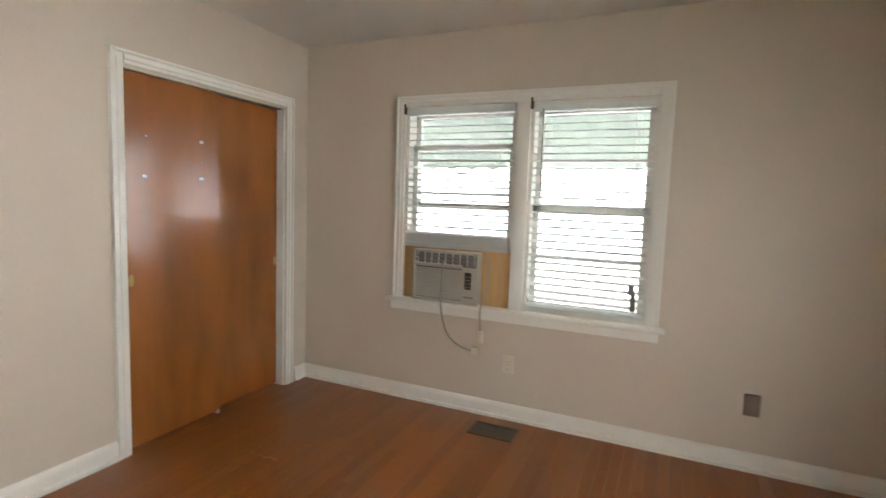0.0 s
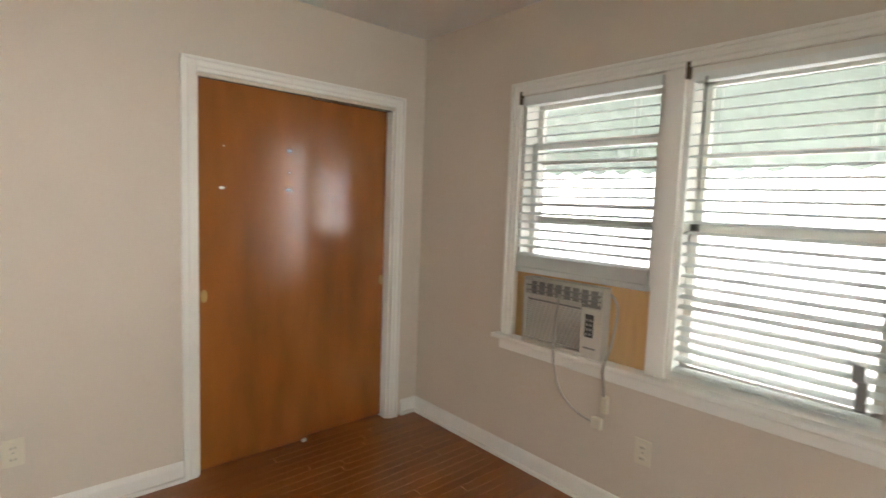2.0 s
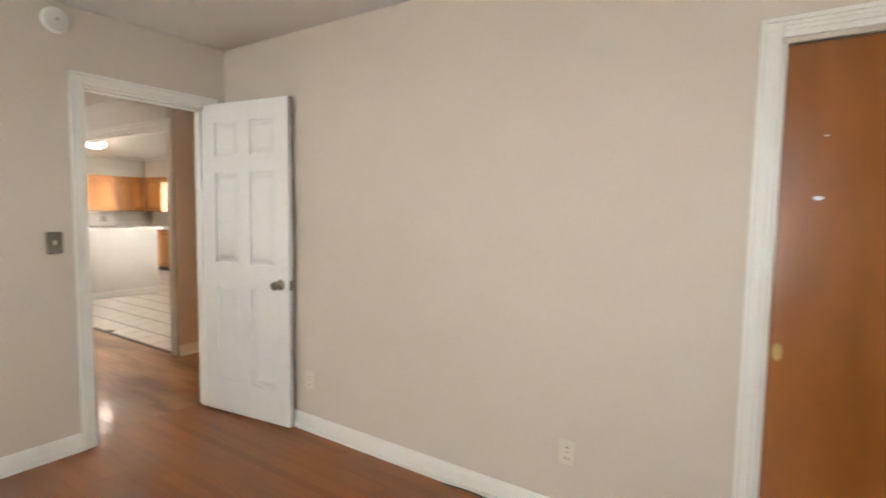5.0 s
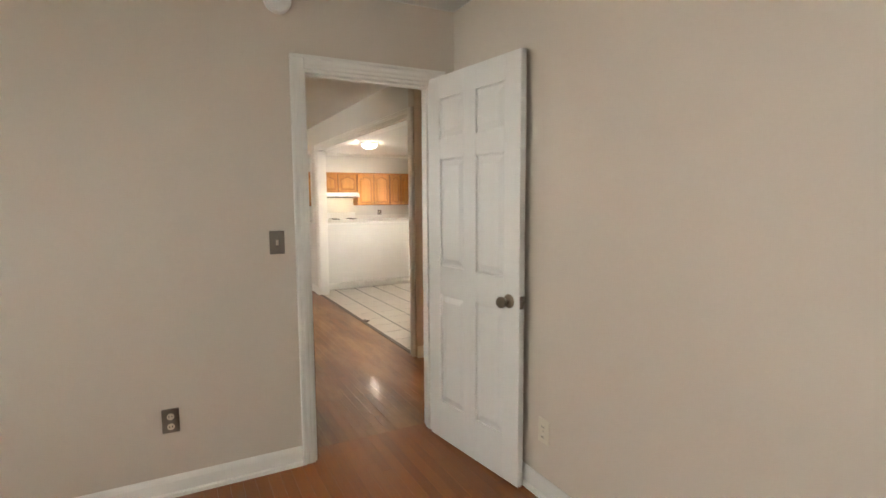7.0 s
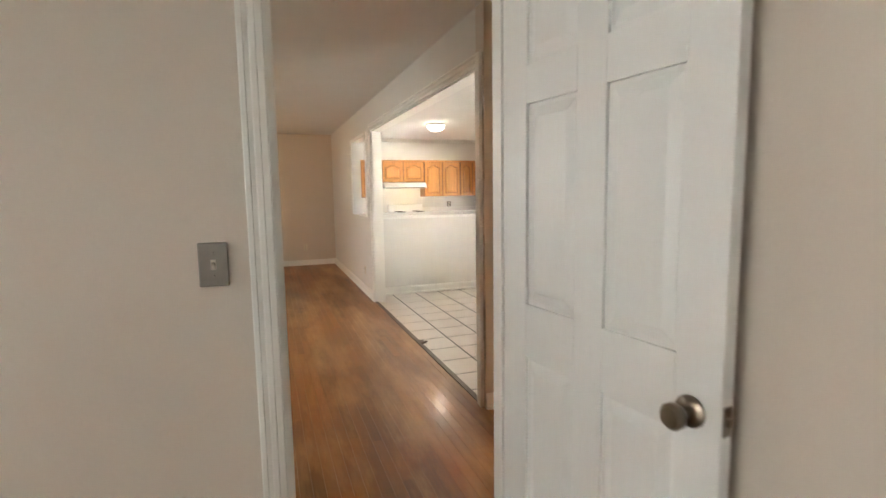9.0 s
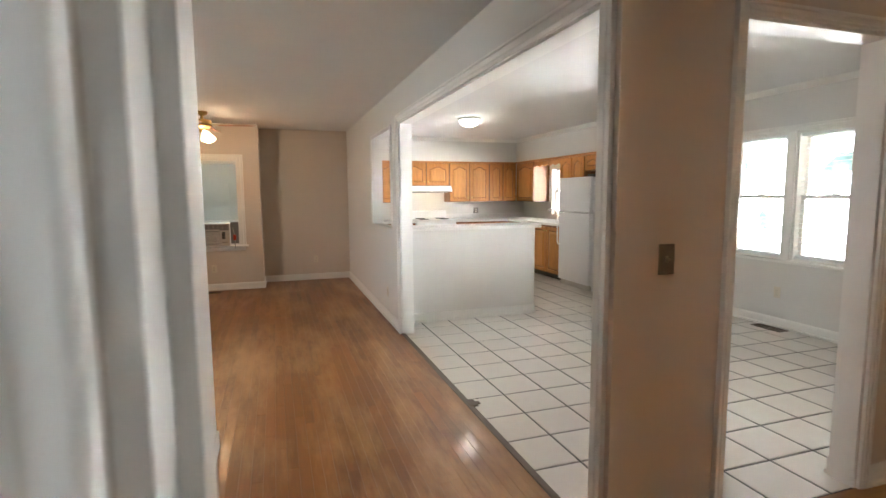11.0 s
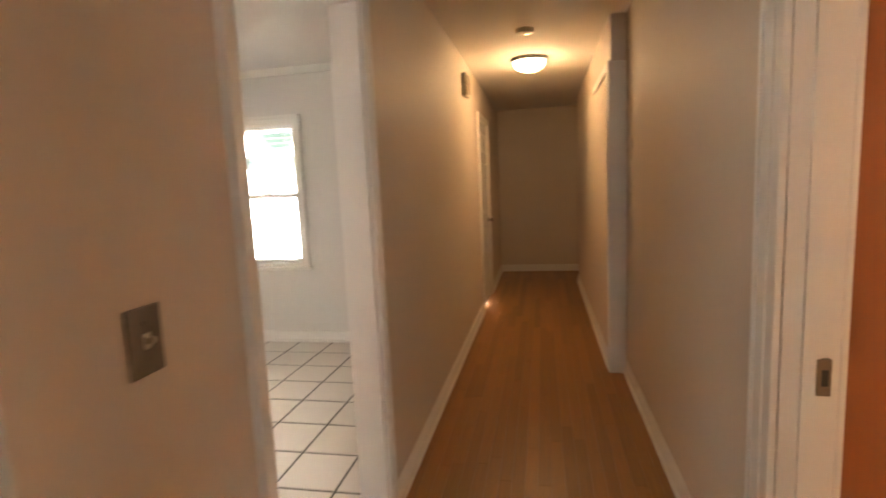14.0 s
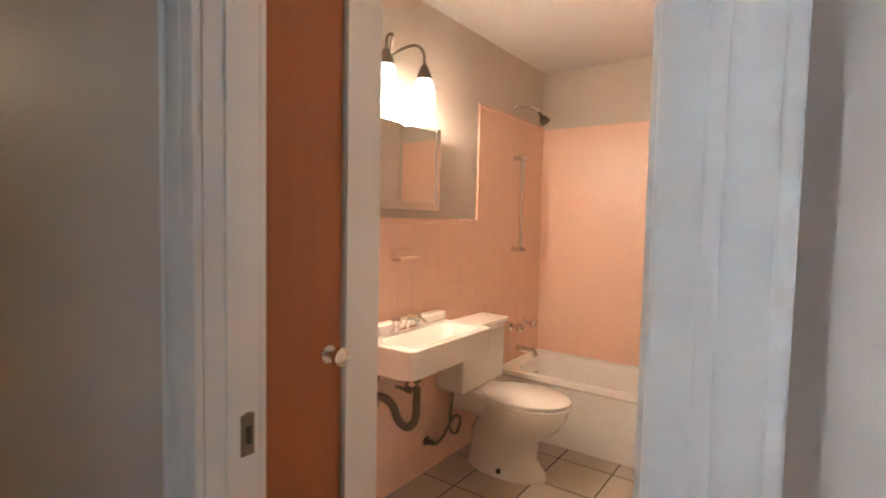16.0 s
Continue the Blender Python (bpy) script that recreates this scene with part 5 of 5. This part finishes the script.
for nm, z0, z1, k in (("seat", 0.397, 0.413, 1.0), ("lid", 0.416, 0.436, 0.985)):
    bm = bmesh.new()
    rs = [oval(TX, 3.635, 0.178 * k, 0.24 * k, z0), oval(TX, 3.635, 0.186 * k, 0.248 * k, z0 + 0.005), oval(TX, 3.635, 0.186 * k, 0.248 * k, z1 - 0.005), oval(TX, 3.635, 0.176 * k, 0.238 * k, z1)]
    for a, b in zip(rs, rs[1:]):
        for i in range(28):
            bm.faces.new((a[i], a[(i + 1) % 28], b[(i + 1) % 28], b[i]))
    bm.faces.new(rs[0][::-1])
    bm.faces.new(rs[-1])
    part(nm, bm, PORC, to, smooth=True)
bm = bmesh.new()
lathe(bm, [(0.014, 0), (0.012, 0.012), (0.001, 0.014)], pose(TX - 0.112, 3.72, 0.035, 0, -90, 0), n=12)
part("bolt_cap", bm, DARK, to, "dark bolt hole")
bm = bmesh.new()
tube(bm, curve([(TX - 0.30, 4.06, 0.17), (TX - 0.30, 4.0, 0.17), (TX - 0.28, 3.96, 0.22), (TX - 0.20, 3.95, 0.30), (TX - 0.14, 3.95, 0.26), (TX - 0.18, 3.95, 0.20), (TX - 0.24, 3.95, 0.26), (TX - 0.2, 3.96, 0.435)]), 0.008)
lathe(bm, [(0.025, 0), (0.025, 0.008), (0.014, 0.01), (0.014, 0.045), (0.001, 0.046)], pose(TX - 0.30, 4.06, 0.17, 90, 0, 0), n=12)
part("supply_hose", bm, NICKEL, to, "braided supply hose with valve", smooth=True)

tb = thing("bathtub", (0.66, 3.3, 0), "white enamelled alcove bathtub", "bathtub")
bm = bmesh.new()
rs = [ring(0.36, 0.978, 2.56, 4.055, 0.0, 0.01), ring(0.36, 0.978, 2.56, 4.055, 0.36, 0.01), ring(0.345, 0.978, 2.56, 4.055, 0.375, 0.015), ring(0.35, 0.978, 2.56, 4.055, 0.40, 0.015), ring(0.42, 0.93, 2.65, 3.96, 0.395, 0.12),
      ring(0.45, 0.91, 2.70, 3.92, 0.33, 0.14), ring(0.49, 0.87, 2.80, 3.88, 0.08, 0.14)]
for a, b in zip(rs, rs[1:]):
    k = len(a)
    for i in range(k):
        bm.faces.new((a[i], a[(i + 1) % k], b[(i + 1) % k], b[i]))
bm.faces.new(rs[0][::-1])
bm.faces.new(rs[-1])
part("tub_shell", bm, PORC, tb, smooth=True)
bm = bmesh.new()
lathe(bm, [(0.001, 0), (0.035, 0), (0.034, 0.008), (0.001, 0.01)], pose(0.66, 3.917, 0.30, 90, 0, 0))
part("overflow_plate", bm, CHROME, tb)
tf = thing("tub_faucet", (0.66, 4.06, 0.5), "chrome tub spout and two handles on pink tile", "faucet")
bm = bmesh.new()
tube(bm, curve([(0.66, 4.062, 0.47), (0.66, 4.0, 0.47), (0.66, 3.94, 0.46), (0.66, 3.92, 0.43)]), 0.022, 12)
part("spout", bm, CHROME, tf, smooth=True)
for x in (0.55, 0.76):
    bm = bmesh.new()
    lathe(bm, [(0.03, 0), (0.028, 0.01), (0.012, 0.02), (0.012, 0.05), (0.028, 0.055), (0.030, 0.08), (0.02, 0.09), (0.001, 0.091)], pose(x, 4.062, 0.635, 90, 0, 0), n=12)
    part("tap_handle", bm, CHROME, tf, smooth=True)
sh = thing("shower_head", (0.56, 4.06, 2.1), "chrome shower arm and head above the tile", "shower head")
bm = bmesh.new()
tube(bm, curve([(0.56, 4.068, 2.09), (0.56, 4.0, 2.09), (0.56, 3.93, 2.07), (0.56, 3.89, 2.03)]), 0.010)
lathe(bm, [(0.028, 0), (0.026, 0.008), (0.001, 0.009)], pose(0.56, 4.068, 2.09, 90, 0, 0), n=14)
part("arm", bm, CHROME, sh, smooth=True)
bm = bmesh.new()
lathe(bm, [(0.012, 0.03), (0.014, 0.0), (0.03, -0.03), (0.034, -0.05), (0.001, -0.052)], pose(0.56, 3.885, 2.02, -35, 0, 0), n=16)
part("head", bm, NICKEL, sh, smooth=True)
gbr = thing("grab_bar", (0.76, 4.0, 1.45), "chrome vertical shower slide bar on pink tile", "grab bar")
bm = bmesh.new()
tube(bm, [(0.545, 4.0, 1.15), (0.545, 4.0, 1.77)], 0.011)
part("bar", bm, CHROME, gbr, smooth=True)
for z in (1.16, 1.76):
    bm = bmesh.new()
    tube(bm, [(0.545, 4.062, z), (0.545, 3.985, z)], 0.016, 12)
    tube(bm, [(0.505, 3.995, z), (0.585, 3.995, z)], 0.013, 12)
    part("bracket", bm, CHROME, gbr, smooth=True)
sd = thing("soap_dish", (-0.60, 4.05, 1.12), "pink ceramic soap dish set in the tile", "soap dish")
part("dish", boxes((-0.67, -0.53, 4.005, 4.062, 1.145, 1.165), (-0.67, -0.53, 4.045, 4.062, 1.165, 1.20), bev=0.004), PINK, sd)


# ---- outside the windows ----
aw = thing("awning", (3.5, 0.6, 2.0), "corrugated pale green metal awning outside the bedroom window", "awning")
bm = bmesh.new()
n = 160
va = [bm.verts.new((2.92, -1.6 + 4.4 * i / n, 2.33 + 0.018 * math.sin(i * math.tau / 8))) for i in range(n + 1)]
vb = [bm.verts.new((4.55, -1.6 + 4.4 * i / n, 1.70 + 0.018 * math.sin(i * math.tau / 8))) for i in range(n + 1)]
for i in range(n):
    bm.faces.new((va[i], va[i + 1], vb[i + 1], vb[i]))
bmesh.ops.solidify(bm, geom=bm.faces[:], thickness=0.003)
part("sheet", bm, AWN, aw, smooth=True)
for y in (-1.55, 2.75):
    bm = bmesh.new()
    tube(bm, [(4.5, y, 1.69), (2.9, y, 1.3)], 0.012)
    part("strut", bm, SLAT, aw)
structure("backdrop", boxes((9.0, 9.05, -9, 11, -0.26, 8)), SKYE, "bright sunlit yard beyond the bedroom window")
structure("backdrop", boxes((-16, 0, 12.0, 12.05, -0.30, 8)), SKYN, "bright trees beyond the dining window")
structure("backdrop", boxes((-14, 7, -6.05, -6.0, -0.30, 8)), SKYS, "bright sunlit front yard")
structure("backdrop", boxes((-15.05, -15.0, -6, 6, -0.30, 8)), SKYW, "shaded yard beyond the living room window")

# ---- floor pieces ----
rnd = random.Random(7)


def planks(parent, x0, x1, y0, y1, along, material, near, w=0.0572):
    """Strip flooring; near(x, y) picks the pieces kept as parts of their own."""
    bm = bmesh.new()
    shared = {}
    count = 0

    def piece(b, cx, cy, L):
        hx, hy = (L / 2 - 0.0003, w / 2 - 0.0003) if along == "x" else (w / 2 - 0.0003, L / 2 - 0.0003)
        c = 0.0006
        lo = [b.verts.new((cx + sx * hx, cy + sy * hy, -0.013)) for sx, sy in ((-1, -1), (1, -1), (1, 1), (-1, 1))]
        md = [b.verts.new((cx + sx * hx, cy + sy * hy, -0.001)) for sx, sy in ((-1, -1), (1, -1), (1, 1), (-1, 1))]
        up = [b.verts.new((cx + sx * (hx - c), cy + sy * (hy - c), 0.0)) for sx, sy in ((-1, -1), (1, -1), (1, 1), (-1, 1))]
        for p, q in ((lo, md), (md, up)):
            for j in range(4):
                b.faces.new((p[j], p[(j + 1) % 4], q[(j + 1) % 4], q[j]))
        b.faces.new(up)
    c0, c1, l0, l1 = (y0, y1, x0, x1) if along == "x" else (x0, x1, y0, y1)
    rows = int((c1 - c0) / w)
    w = (c1 - c0) / rows
    for r in range(rows):
        c = c0 + (r + 0.5) * w
        u = l0 - rnd.uniform(0, 0.9)
        while u < l1:
            L = rnd.choice((0.6, 0.8, 1.0, 1.2, 1.5))
            a, b = max(u, l0), min(u + L, l1)
            u += L
            if b - a < 0.05:
                continue
            cx, cy = ((a + b) / 2, c) if along == "x" else (c, (a + b) / 2)
            if near(cx, cy) and count < 300:
                count += 1
                key = round(b - a, 3)
                if key not in shared:
                    pb = bmesh.new()
                    piece(pb, 0, 0, b - a)
                    shared[key] = mesh("plank", pb, material)
                o = new("plank", shared[key])
                o.parent = parent
                o.location = (cx, cy, 0)
            else:
                piece(bm, cx, cy, b - a)
    if bm.verts:
        o = part("planks", bm, material, parent)
        o["kind"] = "stuff"


fl = thing("floor_boards", (0, 0, 0), "worn honey-brown oak strip floor boards", "floor", kind="structure")
planks(fl, -1.93, E_X, -1.70, 2.24, "x", OAKF, lambda x, y: y > 1.75)
planks(fl, 1.25, E_X, 2.24, 2.90, "x", OAKF, lambda x, y: False)
f2 = thing("floor_boards", (0, 0, 0), "worn honey-brown oak strip floor boards in the living room", "floor", kind="structure")
planks(f2, -10.13, -1.93, -0.85, 2.60, "x", OAKL, lambda x, y: x > -5.2 and y > 1.2)
f3 = thing("floor_boards", (0, 0, 0), "worn honey-brown oak strip floor boards in the hall", "floor", kind="structure")
planks(f3, -3.13, -1.93, 2.60, 9.88, "y", OAKH, lambda x, y: y < 6.5)


def tiles(parent, x0, x1, y0, y1, ox, oy, s, material, gap=0.008, z=0.0, bed=GROUT):
    part("grout_bed", boxes((x0, x1, y0, y1, -0.014, z - 0.003)), bed, parent)
    shared = {}
    i0, j0 = math.floor((x0 - ox) / s), math.floor((y0 - oy) / s)
    for i in range(i0, math.ceil((x1 - ox) / s)):
        for j in range(j0, math.ceil((y1 - oy) / s)):
            a, b = max(ox + i * s + gap / 2, x0), min(ox + (i + 1) * s - gap / 2, x1)
            c, d = max(oy + j * s + gap / 2, y0), min(oy + (j + 1) * s - gap / 2, y1)
            if b - a < 0.02 or d - c < 0.02:
                continue
            key = (round(b - a, 3), round(d - c, 3))
            if key not in shared:
                pb = bmesh.new()
                hx, hy, e = key[0] / 2, key[1] / 2, 0.003
                q = ((-1, -1), (1, -1), (1, 1), (-1, 1))
                lo = [pb.verts.new((sx * hx, sy * hy, -0.012)) for sx, sy in q]
                md = [pb.verts.new((sx * hx, sy * hy, -0.002)) for sx, sy in q]
                up = [pb.verts.new((sx * (hx - e), sy * (hy - e), 0)) for sx, sy in q]
                for p, r in ((lo, md), (md, up)):
                    for k in range(4):
                        pb.faces.new((p[k], p[(k + 1) % 4], r[(k + 1) % 4], r[k]))
                pb.faces.new(up)
                shared[key] = mesh("tile", pb, material)
            o = new("tile", shared[key])
            o.parent = parent
            o.location = ((a + b) / 2, (c + d) / 2, z)


kt = thing("floor_tiles", (0, 0, 0), "pale square ceramic floor tiles with dark grout", "floor", kind="structure")
tiles(kt, -8.6, -3.13, 2.62, 6.30, -4.69, 2.900, 0.311, TILE, gap=0.012)
kt2 = thing("floor_tiles", (0, 0, 0), "pale square ceramic floor tiles behind the breakfast bar", "floor", kind="structure")
tiles(kt2, -11.0, -8.6, 2.62, 6.30, -4.69, 2.900, 0.311, TILE, gap=0.012)
bt = thing("floor_tiles", (0, 0, 0), "tan square ceramic floor tiles in the bathroom", "floor", kind="structure")
tiles(bt, -1.93, 0.36, 2.55, 4.07, -0.39, 3.86, 0.305, BTILE, bed=GROUT)
sr = thing("floor_boards", (0, 0, 0), "oak strip floor boards in the side room", "floor", kind="structure")
planks(sr, -1.93, -0.4, 4.19, 6.5, "y", OAKH, lambda x, y: False)
